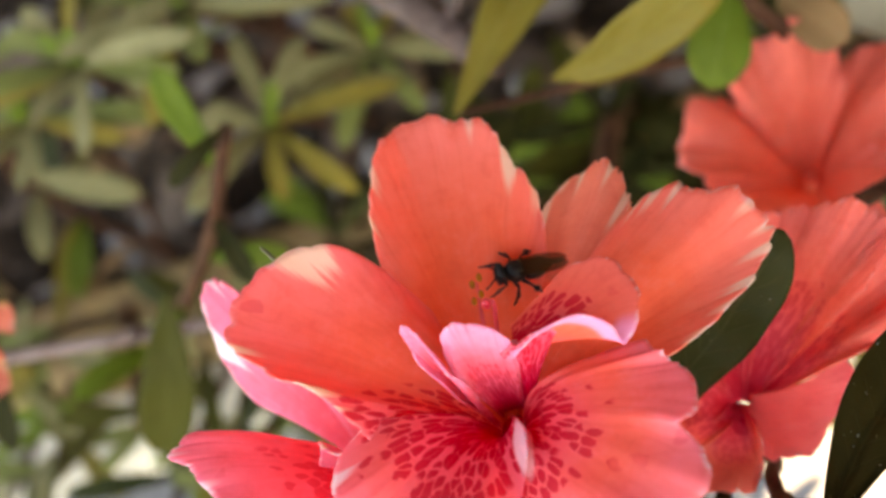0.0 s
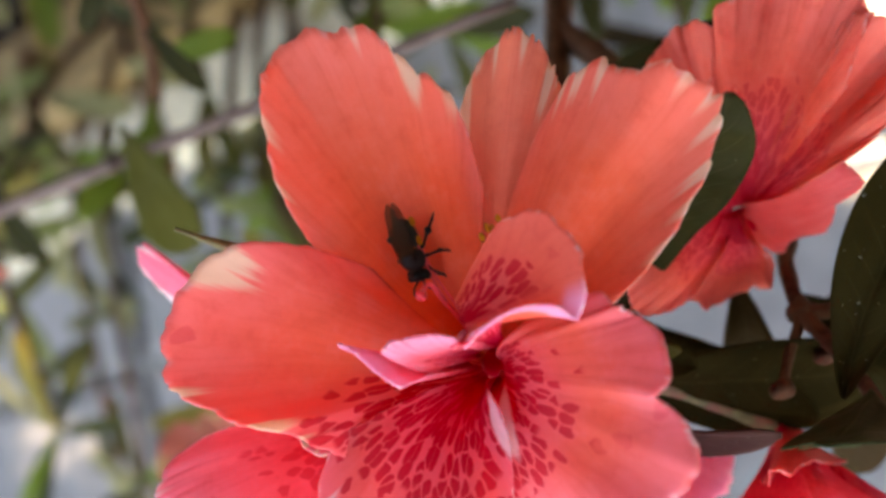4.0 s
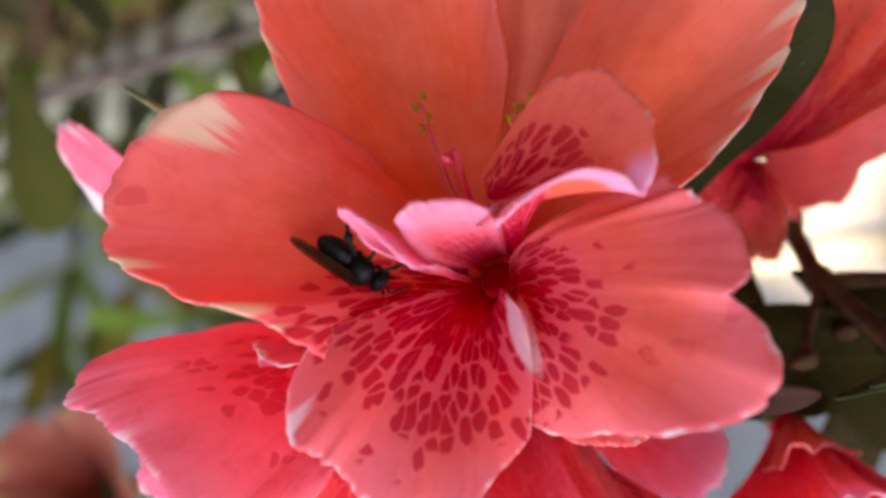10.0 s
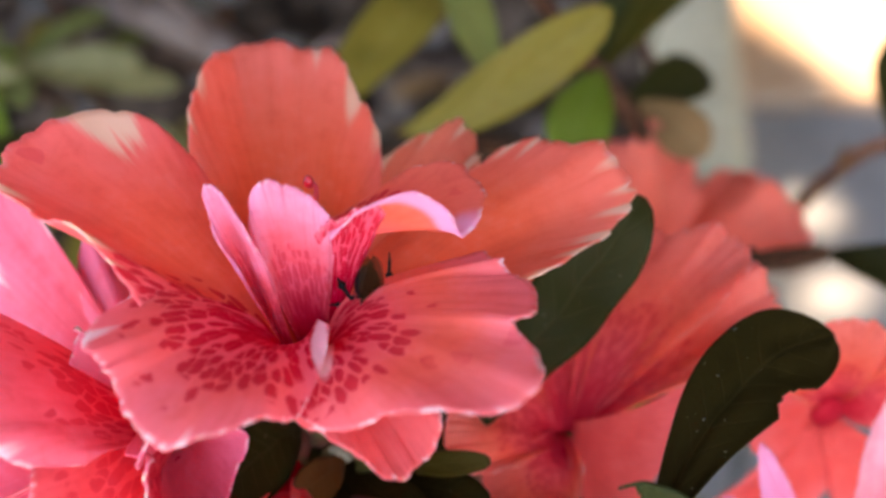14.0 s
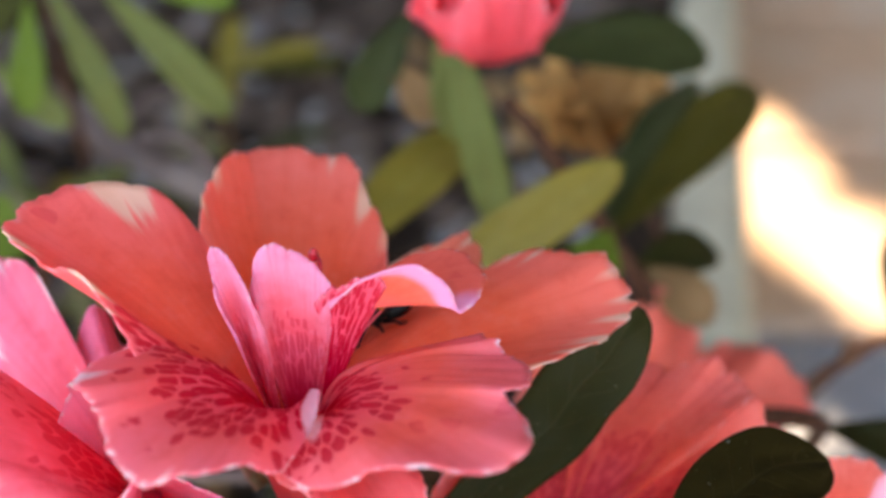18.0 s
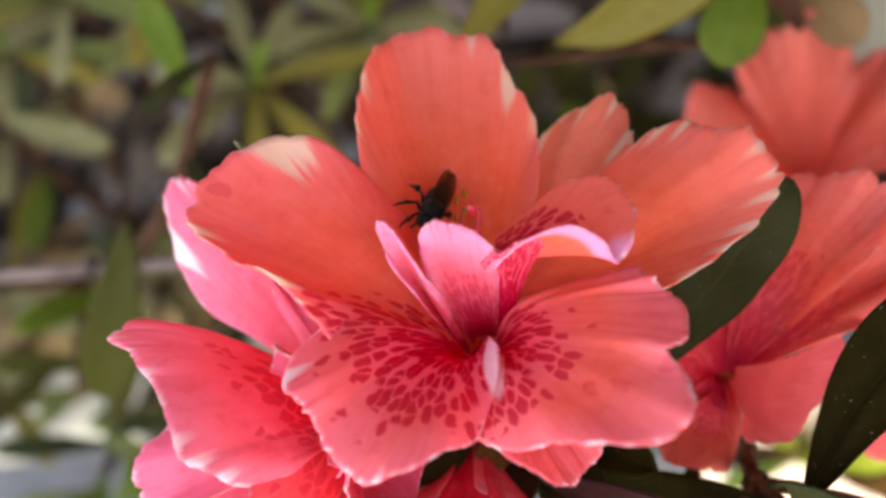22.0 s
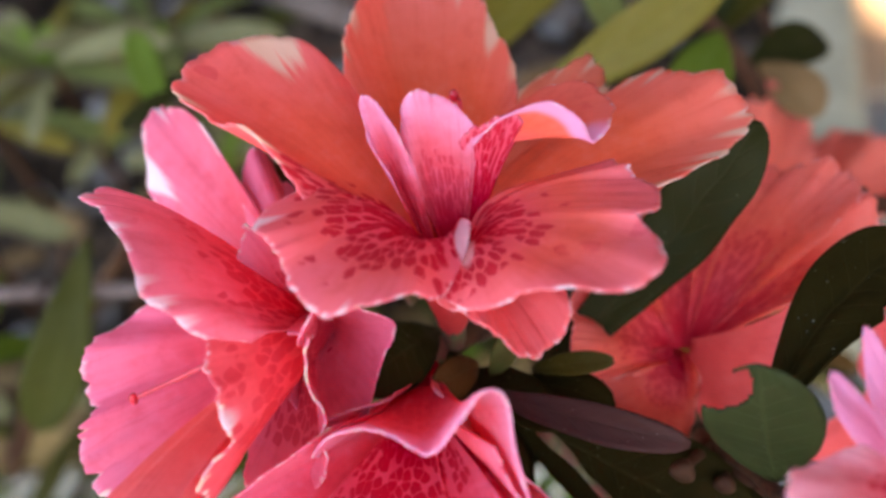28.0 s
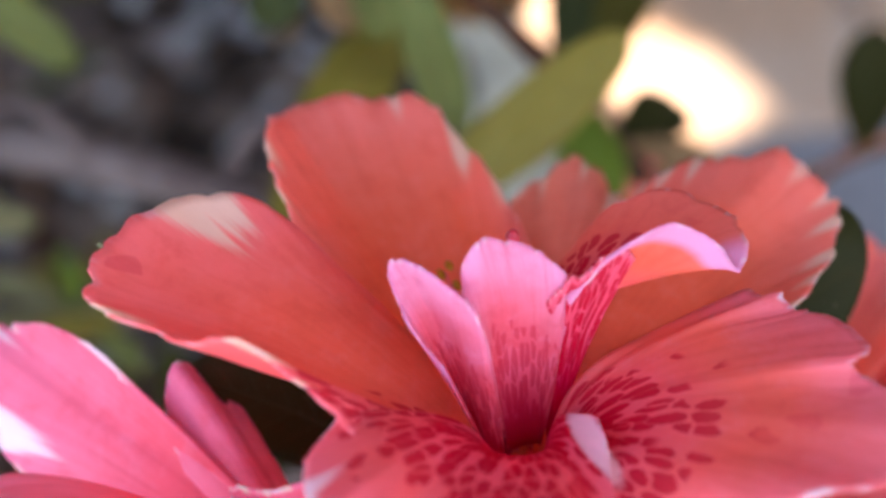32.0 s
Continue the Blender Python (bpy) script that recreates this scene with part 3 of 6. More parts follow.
def slab_mesh(w, d, h, bev):
    v, f = [], []
    for z, s in ((-h, 0), (-bev, 0), (0, bev)):
        v += [(-w / 2 + s, -d / 2 + s, z), (w / 2 - s, -d / 2 + s, z), (w / 2 - s, d / 2 - s, z), (-w / 2 + s, d / 2 - s, z)]
    for r in (0, 4):
        for j in range(4):
            f.append((r + j, r + (j + 1) % 4, r + 4 + (j + 1) % 4, r + 4 + j))
    f.append((8, 9, 10, 11))
    return v, f


pavement = tagged(new("pavement"), "terracotta tile paving with pale joints, greyed for shade, dappled with sun", "pavement", kind="structure")
TILE = 0.120
tile_v, tile_f = slab_mesh(TILE - 0.005, TILE - 0.005, 0.006, 0.0012)
tile_me = bpy.data.meshes.new("tile")
tile_me.from_pydata(tile_v, [], tile_f)
tile_me.materials.append(m_tile)
shaded_me = tile_me.copy()
shaded_me.materials[0] = m_tile_shaded
TILE_TURN = radians(-11.9)
for iy in range(-9, 10):
    for ix in range(-9, 10):
        cx = 0.150 + ix * TILE
        cy = 0.200 + iy * TILE
        x = 0.1 + (cx - 0.1) * math.cos(TILE_TURN) - (cy - 0.2) * math.sin(TILE_TURN)
        y = 0.2 + (cx - 0.1) * math.sin(TILE_TURN) + (cy - 0.2) * math.cos(TILE_TURN)
        if y > BED_FRONT + 0.07 and x < edge_x(y) - 0.06:
            continue
        t = new("tile", tile_me if y > 0.235 and x > 0 else shaded_me)
        t.parent = pavement
        t.location = (x, y, 0.0 + 0.0006 * random.random())
        t.rotation_euler = (random.uniform(-0.004, 0.004), random.uniform(-0.004, 0.004), TILE_TURN)


def edging(name, x0, y0, x1, y1, w, h, mat, label):
    """A straight bar on the ground with rounded upper edges."""
    a, b = Vector((x0, y0, 0)), Vector((x1, y1, 0))
    d = (b - a).normalized()
    s = Vector((d.y, -d.x, 0))
    prof = [(-w / 2, 0), (-w / 2, h * 0.8), (-w * 0.42, h * 0.95), (-w * 0.3, h), (w * 0.3, h), (w * 0.42, h * 0.95), (w / 2, h * 0.8), (w / 2, 0)]
    n, verts, faces = 60, [], []
    for i in range(n + 1):
        c = a + (b - a) * (i / n)
        for px, pz in prof:
            wob = 0.0007 * noise.noise(Vector((c.x * 60, c.y * 60, px * 90)))
            verts.append(c + s * (px + wob) + Vector((0, 0, pz + wob + 0.0005)))
    m = len(prof)
    for i in range(n):
        for j in range(m - 1):
            faces.append((i * m + j, i * m + j + 1, (i + 1) * m + j + 1, (i + 1) * m + j))
    faces += [tuple(range(m)), tuple(n * m + j for j in range(m - 1, -1, -1))]
    return tagged(link_mesh(name, verts, faces, mat), label, "edging", kind="structure")


edging("trim_1", edge_x(0.15) + 0.011, 0.15, edge_x(1.4) + 0.011, 1.4, 0.027, 0.030, m_curb, "cream concrete edging strip along the soil bed")
edging("trim_2", -0.9, BED_FRONT + 0.009, edge_x(0.15) - 0.004, BED_FRONT + 0.009, 0.028, 0.020, m_wood, "weathered brown board edging of the soil bed")

edging("trim_3", -0.9, 0.131, 0.03, 0.131, 0.024, 0.009, m_kerb, "pale worn stone strip in front of the board edging")

# plain unseen walls added on two sides to hold back sky light
for name, lo, hi in (("wall_1", (1.9, -1.6, -0.006), (2.1, 1.7, 2.4)), ("wall_2", (-2.2, 1.5, -0.006), (1.9, 1.7, 2.8))):
    (x0, y0, z0), (x1, y1, z1) = lo, hi
    wv = [(x, y, z) for z in (z0, z1) for x, y in ((x0, y0), (x1, y0), (x1, y1), (x0, y1))]
    tagged(link_mesh(name, wv, [(0, 3, 2, 1), (4, 5, 6, 7), (0, 1, 5, 4), (1, 2, 6, 5), (2, 3, 7, 6), (3, 0, 4, 7)], m_wall, smooth=False), "plain wall added out of view to hold back sky light", "wall", kind="structure")

# an unseen sheet added overhead keeps the bush in shade; gaps cut in it let flecks of sun on to the paving
PATCH = [(0.141, 0.412), (0.150, 0.404), (0.162, 0.356), (0.156, 0.330), (0.172, 0.322), (0.176, 0.262), (0.151, 0.248), (0.137, 0.282), (0.121, 0.318)]
PATCH_NEAR = [(-0.004, 0.040), (0.012, 0.068), (0.010, 0.098), (0.034, 0.108), (0.050, 0.096), (0.086, 0.108), (0.094, 0.084), (0.072, 0.060), (0.066, 0.054), (0.040, 0.040), (0.036, 0.022), (0.024, 0.024), (0.014, 0.034)]
FLECKS = [(0.114, 0.208, 0.0085), (0.111, 0.174, 0.0085), (0.092, 0.190, 0.005), (0.074, 0.100, 0.007), 
          (-0.205, 0.062, 0.007), (-0.190, 0.047, 0.0055), (-0.222, 0.070, 0.006)]
CANOPY_Z = 1.9
STEP = 0.0055
canopy_v, canopy_f, seen_v = [], [], {}
off = SUN_DIR * (CANOPY_Z / SUN_DIR.z)


def canopy_vert(i, j):
    if (i, j) not in seen_v:
        x, y = i * STEP, j * STEP
        seen_v[(i, j)] = len(canopy_v)
        canopy_v.append((x + off.x, y + off.y, CANOPY_Z))
    return seen_v[(i, j)]


def in_patch(x, y, ring):
    hit = False
    for (ax, ay), (bx, by) in zip(ring, ring[1:] + ring[:1]):
        if (ay > y) != (by > y) and x < (bx - ax) * (y - ay) / (by - ay) + ax:
            hit = not hit
    return hit


for j in range(-52, 104):
    for i in range(-84, 84):
        gx, gy = (i + 0.5) * STEP, (j + 0.5) * STEP
        wob = 0.35 * noise.noise(Vector((gx * 40, gy * 40, 0)))
        if in_patch(gx, gy, PATCH) or in_patch(gx + 0.01 * wob, gy - 0.008 * wob, PATCH_NEAR) or any(((gx - a) ** 2 + (gy - b) ** 2) ** 0.5 < r * (1 + wob) for a, b, r in FLECKS):
            continue
        canopy_f.append((canopy_vert(i, j), canopy_vert(i + 1, j), canopy_vert(i + 1, j + 1), canopy_vert(i, j + 1)))
# plain added sheet round the gaps, open to the front and to one side to let sky light in
hx0, hx1, hy0, hy1 = -84 * STEP + off.x, 84 * STEP + off.x, -52 * STEP + off.y, 104 * STEP + off.y
X0, X1, Y0, Y1 = -1.1, 3.2, -1.3, 2.6
for x0, x1, y0, y1 in ((X0, hx0, Y0, Y1), (hx1, X1, Y0, Y1), (hx0, hx1, Y0, hy0), (hx0, hx1, hy1, Y1)):
    o = len(canopy_v)
    canopy_v += [(x0, y0, CANOPY_Z), (x1, y0, CANOPY_Z), (x1, y1, CANOPY_Z), (x0, y1, CANOPY_Z)]
    canopy_f.append((o, o + 1, o + 2, o + 3))
canopy = link_mesh("sun_sail", canopy_v, canopy_f, m_canopy, smooth=False, solid=0.002)
tagged(canopy, "unseen sheet added high overhead to shade the bed, cut for sun flecks", "shade cloth", kind="structure")


# ---- petals and flowers ----
def fan(rim, base, axis=(0, 0, 1), z0=-3.0, k=3.0, bulge=0.0, ruffle=0.4, waves=3.0, r0=1.3, curl=0.0, curl_from=0.8, nv=120, ns=28, seed=0, jag=0.028, tears=3):
    """A petal in millimetres: rays from the throat at base to a rim curve; z0, k shape the throat's wall, bulge arches the blade,
    curl rolls the margin back; tears nick the margin."""
    axis, base = Vector(axis).normalized(), Vector(base)
    edge = spline(rim, nv)
    near = max(2, nv // 8)
    calm = []                    # the rim without its small lobes, which fade towards the throat
    for j in range(nv):
        w = min(near, j, nv - 1 - j)
        calm.append(sum((edge[i] for i in range(j - w, j + w + 1)), Vector()) / (2 * w + 1))
    mid = edge[nv // 2] - base
    nrm = (edge[-1] - edge[0]).cross(mid)
    nrm = nrm.normalized() if nrm.length > 1e-6 else axis
    if nrm.dot(axis) < 0:
        nrm = -nrm
    luck = random.Random(1000 + seed)
    nicks = [(luck.uniform(-0.9, 0.9), luck.uniform(0.012, 0.03), luck.uniform(0.01, 0.03)) for _ in range(tears)]
    verts, uvs = [], []
    cols = []
    for j in range(nv):
        v = 2 * j / (nv - 1) - 1
        out = edge[j] - base
        flat = out - axis * out.dot(axis)
        b = base + (flat.normalized() * min(r0, flat.length * 0.5) if flat.length > 1e-6 else Vector())
        fray = jag * (noise.noise(Vector((v * 7, seed, 0))) + 0.7 * noise.noise(Vector((v * 21, seed, 5))) + 0.10 * noise.noise(Vector((v * 48, seed, 9))))
        fray -= sum(d * max(0.0, 1 - abs(v - c) / w) for c, w, d in nicks)
        wave = ruffle * math.sin(math.pi * waves * v + seed)
        frill = ruffle * 1.5 * (noise.noise(Vector((v * 5.5, seed * 3.1, 1))) + 0.5 * noise.noise(Vector((v * 13, seed * 1.7, 2))))
        crimp = 0.13 * min(1.0, ruffle * 3) * (noise.noise(Vector((v * 24, seed * 2.3, 4))) + 0.6 * noise.noise(Vector((v * 47, seed * 2.9, 6))))
        pleat = 0.06 * noise.noise(Vector((v * 9, seed * 1.3, 7))) + 0.02 * noise.noise(Vector((v * 26, seed * 1.9, 8)))
        cols.append((v, b, fray, wave, frill, crimp, pleat))
    for i in range(ns + 1):
        s = (i / ns) ** 0.9
        for j, (v, b, fray, wave, frill, crimp, pleat) in enumerate(cols):
            p = b + (calm[j] - b) * s + (edge[j] - calm[j]) * s ** 4 + (edge[j] - b) * fray * s ** 6
            p += axis * z0 * (1 - s) ** k
            lift = bulge * 4 * s * (1 - s) * (1 - 0.45 * v * v) + wave * s ** 3 + frill * s ** 5 + crimp * s ** 9 + pleat * s * (1.6 - s)
            lift += 0.55 * s * noise.noise(Vector((s * 2.2, v * 3.5, seed))) + 0.05 * s * noise.noise(Vector((s * 5, v * 14, seed)))
            if s > curl_from:
                c = (s - curl_from) / (1 - curl_from)
                lift -= curl * c * c
            verts.append((p + nrm * lift) * MM)
            uvs.append((s, v))
    faces = [(i * nv + j, i * nv + j + 1, (i + 1) * nv + j + 1, (i + 1) * nv + j) for i in range(ns) for j in range(nv - 1)]
    return verts, faces, uvs


def petal(flower, rim, mat, base=(0, 0, 0), label="", name="petal", polar=True, **kw):
    if polar:
        rim = [(r * math.cos(radians(a)), r * math.sin(radians(a)), z) for a, r, z in rim]
    v, f, uv = fan(rim, base, **kw)
    return link_mesh(name, v, f, mat, flower, label, uv, solid=0.00022)


def stamen(flower, points, thick=0.2, tip="anther"):
    fil = tube("filament" if tip == "anther" else "style", [Vector(p) * MM for p in points], [thick * 1.2 * MM, thick * 0.8 * MM], m_stem_pink, flower, sides=6)
    end = Vector(points[-1]) * MM
    if tip == "anther":
        v, f = [], []
        for dx in (-0.45, 0.45):
            bv, bf = blob_mesh((1.4 * MM, 0.6 * MM, 0.6 * MM), 8, 8)
            o = len(v)
            v += [Vector((q.z + dx * MM, q.x * 0.8, q.y)) + end + Vector((0, dx * 0.7 * MM, 0.2 * MM)) for q in bv]
            f += [tuple(i + o for i in face) for face in bf]
        link_mesh("anther", v, f, m_anther, fil, "mustard yellow anther")
    else:
        bv, bf = blob_mesh((1.0 * MM, 1.1 * MM, 1.4 * MM), 8, 10, lambda t: 0.85 + 0.25 * t)
        link_mesh("stigma", [q + end for q in bv], bf, m_stigma, fil, "glossy red stigma")
    return fil


def flower_at(place, label, group="azalea flowers"):
    return thing("azalea_flower", Vector(place) * MM, label, "flower", group)


# main open flower
main = flower_at((-2.5, 4.0, 190.0), "wide-open coral azalea flower with white-streaked margins and dark red spots")
cam.data.dof.use_dof = True
cam.data.dof.focus_object = main
cam.data.dof.aperture_fstop = 17.0
petal(main, [(120, 15, 3.0), (117, 20, 4.5), (110, 26, 7.0), (104, 32, 7.2), (99, 37.4, 5.4), (93, 37.6, 4.6), (87, 36.6, 4.6), (80, 34.5, 4.8), (76, 31, 3.2), (70, 26.7, -0.4), (64, 18, -2.0)],
      m_back, z0=-6.5, k=5.0, bulge=-1.2, ruffle=0.5, waves=2.4, seed=1)
petal(main, [(76, 22, -4.5), (70, 29, -4.5), (63, 33.0, -3.4), (58, 33.8, -3.0), (53, 31.5, -3.6), (49, 28, -4.2), (44, 20, -4.6)],
      m_behind, z0=-7, k=3.0, bulge=0.3, ruffle=0.4, seed=2, label="narrow pale coral petal half hidden behind")
petal(main, [(54, 20, -2.6), (48, 28, -2.0), (43, 31.6, -0.4), (37, 32.6, 0.7), (29, 34.8, 0.3), (22, 35.5, -1.6), (16, 31.6, -2.0), (11, 27.2, -1.0), (4, 21, -0.6), (-4, 14, -0.6), (-10, 9, -1)],
      m_right, z0=-6.5, k=5.0, bulge=0.2, ruffle=0.35, waves=2.0, seed=3)
petal(main, [(110, 14, 2.5), (116, 19, 7.0), (123, 22.8, 11.4), (132, 25.5, 12.8), (146, 27.2, 13.8), (156, 26.6, 14.2), (161, 24.6, 14.4), (168, 20.5, 13.6), (173, 17.4, 13.9), (181, 14.5, 11.6), (188, 13.4, 10.4), (198, 12.4, 8.6)],
      m_left, z0=-6.5, k=5.0, bulge=-0.6, ruffle=0.3, waves=2.0, seed=4)
petal(main, [(-172, 12.5, 8.0), (-162, 16.0, 9.6), (-150, 18.2, 10.8), (-143, 18.4, 9.2), (-136, 18.9, 7.8), (-125, 20.2, 7.6), (-114, 20.5, 8.0), (-104, 18.6, 7.6), (-96, 16.0, 5.4), (-89, 14.0, 3.9), (-76, 9.5, 4.0), (-62, 6.5, 4.2)],
      m_low, z0=-5, k=7.0, bulge=2.4, ruffle=0.35, waves=3.0, seed=5, label="coral petal with a dense blotch of dark red spots")
petal(main, [(-96, 11.0, 2.6), (-88, 13.5, 2.6), (-80, 15.4, 3.0), (-72, 17.0, 3.8), (-65, 19.2, 6.0), (-58, 21.8, 6.8), (-50, 25.3, 6.2), (-41, 25.8, 6.8), (-34, 23.6, 6.7), (-30.6, 21.5, 6.5), (-29.4, 21.6, 6.3), (-25, 22.6, 6.0), (-17, 21.6, 5.6), (-11, 20.4, 5.2), (-8.5, 19.2, 5.2), (-6, 19.0, 6.2), (-4.5, 17.6, 5.0), (1, 17.0, 4.4), (7, 11, 3.0)],
      m_low2, z0=-5, k=7.0, bulge=1.6, ruffle=0.4, waves=3.0, seed=6, label="coral petal spotted dark red beside a white streak")
petal(main, [(-104, 6, 0.6), (-92, 12.0, 1.4), (-81, 15.6, 1.0), (-75, 17, 0.6), (-70, 18.2, -2.0), (-66, 18.3, -3.6), (-60, 17.7, -3.0), (-52, 17.9, -1.2), (-44, 15, -1.2), (-36, 10, -2)],
      m_low_pink, z0=-4, k=3.0, bulge=0.8, ruffle=0.5, seed=7, label="rose-pink petal hanging under the spotted ones")
# petal-like stamens in the throat
petal(main, [(2.6, 1.6, 8.4), (3.8, 0.9, 10.2), (5.4, 0.7, 11.2), (7.4, 0.8, 11.6), (9.0, 1.0, 11.2), (9.2, 1.4, 9.4)],
      m_claw, base=(2.0, 1.2, -1), polar=False, z0=-3, k=2.0, bulge=0.5, ruffle=0.05, r0=0.6, seed=18, label="narrow crimson-spotted petal claw", name="claw")
petal(main, [(4.3, 0.9, 9.8), (7.0, 0.9, 11.7), (12.0, 1.1, 12.6), (14.6, 0.2, 11.0), (15.6, -1.4, 9.4), (17.6, 1.6, 9.2), (18.0, 5.0, 8.8), (15.8, 9.2, 8.6), (11.6, 9.8, 7.8), (7.6, 8.4, 6.8), (4.4, 5.6, 7.0)],
      m_lip, base=(4.2, 2.8, 8.2), polar=False, z0=-0.6, k=2.0, bulge=-0.5, ruffle=0.2, r0=0.4, curl=0.5, seed=8, label="small spotted petal rolled back to a pink lip")
petal(main, [(-2.4, 1.0, 7.0), (-2.2, 1.8, 11.0), (-1.0, 2.4, 14.3), (1.0, 2.4, 14.2), (3.2, 1.8, 12.6), (4.8, 1.2, 10.4), (4.8, 1.6, 7.0)],
      m_tongue, base=(0.6, 1.6, 0), polar=False, z0=-4, k=2.0, bulge=0.5, ruffle=0.15, r0=1.2, curl=0.5, seed=9, label="upright lilac-pink petal tongue")
petal(main, [(-4.4, 1.6, 6.0), (-6.0, 4.2, 10.2), (-5.8, 5.5, 12.9), (-4.5, 4.2, 13.2), (-3.0, 1.4, 12.6), (-2.1, -0.2, 11.2), (-1.4, 0.4, 6.5)],
      m_tongue, base=(-0.8, 1.2, 0), polar=False, z0=-4, k=2.0, bulge=0.3, ruffle=0.1, r0=1.2, seed=10, label="narrow lilac-pink petal tongue")
stamen(main, [(1.0, 2.5, -2), (2.4, 6, 5), (3.4, 7.4, 9), (3.0, 6.4, 10.8)], 0.24, "stigma")
stamen(main, [(0, 2.5, -5), (-0.2, 8, -0.6), (0.4, 13.2, 1.7)], 0.13)
stamen(main, [(0.4, 2.5, -5), (0.2, 9, -0.4), (0.6, 15.2, 2.0)], 0.13)
stamen(main, [(1.4, 2.5, -5), (4.5, 7, -1.2), (7.4, 11.2, 1.2)], 0.13)
stamen(main, [(1.6, 2.5, -5), (5, 8, -1.2), (8.8, 11.4, 1.2)], 0.13)
def corolla_tube(flower, top, bottom, r_top, r_bottom, mat=None):
    """The closed funnel under the petals."""
    top, bottom = Vector(top) * MM, Vector(bottom) * MM
    pts = [top.lerp(bottom, q) for q in (0, 0.35, 0.7, 1)]
    return tube("corolla_tube", pts, [r_top * MM, (0.62 * r_top + 0.38 * r_bottom) * MM, (0.25 * r_top + 0.75 * r_bottom) * MM, r_bottom * MM], mat or m_claw, flower, 18, n=16, label="narrow rose-red flower tube")


v, f = blob_mesh((3.4 * MM, 3.4 * MM, 2.2 * MM), 8, 12)
link_mesh("ovary", [q + Vector((0.2, 0.4, -6.0)) * MM for q in v], f, m_claw, main, "dark crimson floor of the throat")
corolla_tube(main, (0.2, 0.6, -6.0), (-1.4, 3.6, -17.0), 4.2, 1.5, m_low_pink)
tube("pedicel", [(-0.0014, 0.0036, -0.0165), (-0.0015, 0.0038, -0.018), (-0.0015, 0.004, -0.0205)], [1.8 * MM, 1.4 * MM, 1.1 * MM], m_stem_green, main, label="green flower stalk")

# flower that opens sideways, beside the main one
side = flower_at((-17.0, 3.0, 180.0), "rose-pink azalea flower seen from its side with curled white-edged petals")
petal(side, [(-8, 10, 0), (-16, 16, 1.5), (-19.6, 22.4, 2.8), (-20, 26, 5.6), (-19.6, 29.4, 7.8), (-17.8, 30.4, 9.0), (-15.8, 28.6, 10.0), (-12.6, 24, 11.2), (-10.2, 19.6, 11.0), (-9, 18.6, 7), (-8.4, 18, 3.0), (-4, 12, -1)],
      m_tall, polar=False, axis=(-0.5, 0.3, 0.8), z0=-3, bulge=1.0, ruffle=0.35, seed=11)
petal(side, [(-4, 5, 2), (-9, 7.4, 4.5), (-11.6, 7.4, 7), (-15.2, 6.5, 14.6), (-17.4, 4.4, 18.8), (-18.4, 2.2, 20), (-16.4, 0.2, 19.4), (-15, -2.6, 18.8), (-13, -7, 18.9), (-11.5, -11.2, 18.4), (-9.7, -12.2, 17.3), (-7.8, -13, 13.7), (-4, -10, 9)],
      m_curl, polar=False, axis=(-0.5, -0.3, 0.8), z0=-3, bulge=1.4, ruffle=0.35, curl=1.0, seed=12, label="rose petal with a red blotch and white curled edge")
petal(side, [(-9, 5, 2), (-18, 3, 3), (-23, -1, 2.4), (-24.6, -4, 0), (-23.6, -7, -2), (-25.4, -9.6, -3.4), (-23, -13.6, -6), (-16, -14.4, -7), (-9, -10, -6)],
      m_plain, polar=False, axis=(-0.7, -0.5, 0.2), z0=-2, bulge=0.8, ruffle=0.9, waves=4, jag=0.045, seed=13)
petal(side, [(-7, -9, 12), (-8.0, -14, 12.2), (-6.6, -18, 10.6), (-6.8, -20.4, 7.6), (-8.6, -22.6, 4.4), (-11, -24, 1.6), (-14, -23, 0.4), (-13, -17, 0.6), (-8, -9, 1)],
      m_fold, polar=False, axis=(-0.4, -0.8, 0.3), z0=-2, bulge=-0.8, ruffle=0.7, waves=4, jag=0.05, seed=14, label="folded spotted petal with a white tip")
petal(side, [(-6.5, 1, 8), (-5.4, 2.4, 12.4), (-2, -0.5, 14.4), (0.9, -4.3, 14.8), (2.2, -9, 14.6), (1.9, -12.6, 12.5), (0, -11, 8)],
      m_rose_spot, polar=False, axis=(0.2, -0.5, 0.8), z0=-2, bulge=0.6, ruffle=0.4, seed=15, label="upright rose petal with a spotted middle")
petal(side, [(-1, -10, 9), (1.9, -13, 10.5), (0.4, -14, 5), (1, -15, 0), (0.5, -16, -4), (-4, -17, -7), (-8, -15, -6), (-7, -9, -2)],
      m_rose_spot, polar=False, axis=(0.2, -0.9, 0.3), z0=-2, bulge=0.6, ruffle=0.5, seed=20)
petal(side, [(1, -5, 10), (6, -6, 7), (8.6, -6.5, 3.5), (5, -8, -3), (2, -10, -8), (-3, -10, -8), (-3, -8, -2)],
      m_plain, polar=False, axis=(0.4, -0.8, 0.2), z0=-2, bulge=0.6, ruffle=0.4, seed=16)
petal(side, [(-7, 11, 1), (-7.6, 15, 6), (-6.5, 18.0, 9.4), (-5, 18.6, 9.6), (-4.1, 18.6, 7.6), (-3.2, 20.4, 7.4), (-2.2, 21.6, 6), (-1.2, 18, 2), (-1, 12, -1)],
      m_plain, polar=False, axis=(0, 0, 1), z0=-2, bulge=0.4, ruffle=0.2, jag=0.01, seed=17, label="small upright petal with pale streaks")
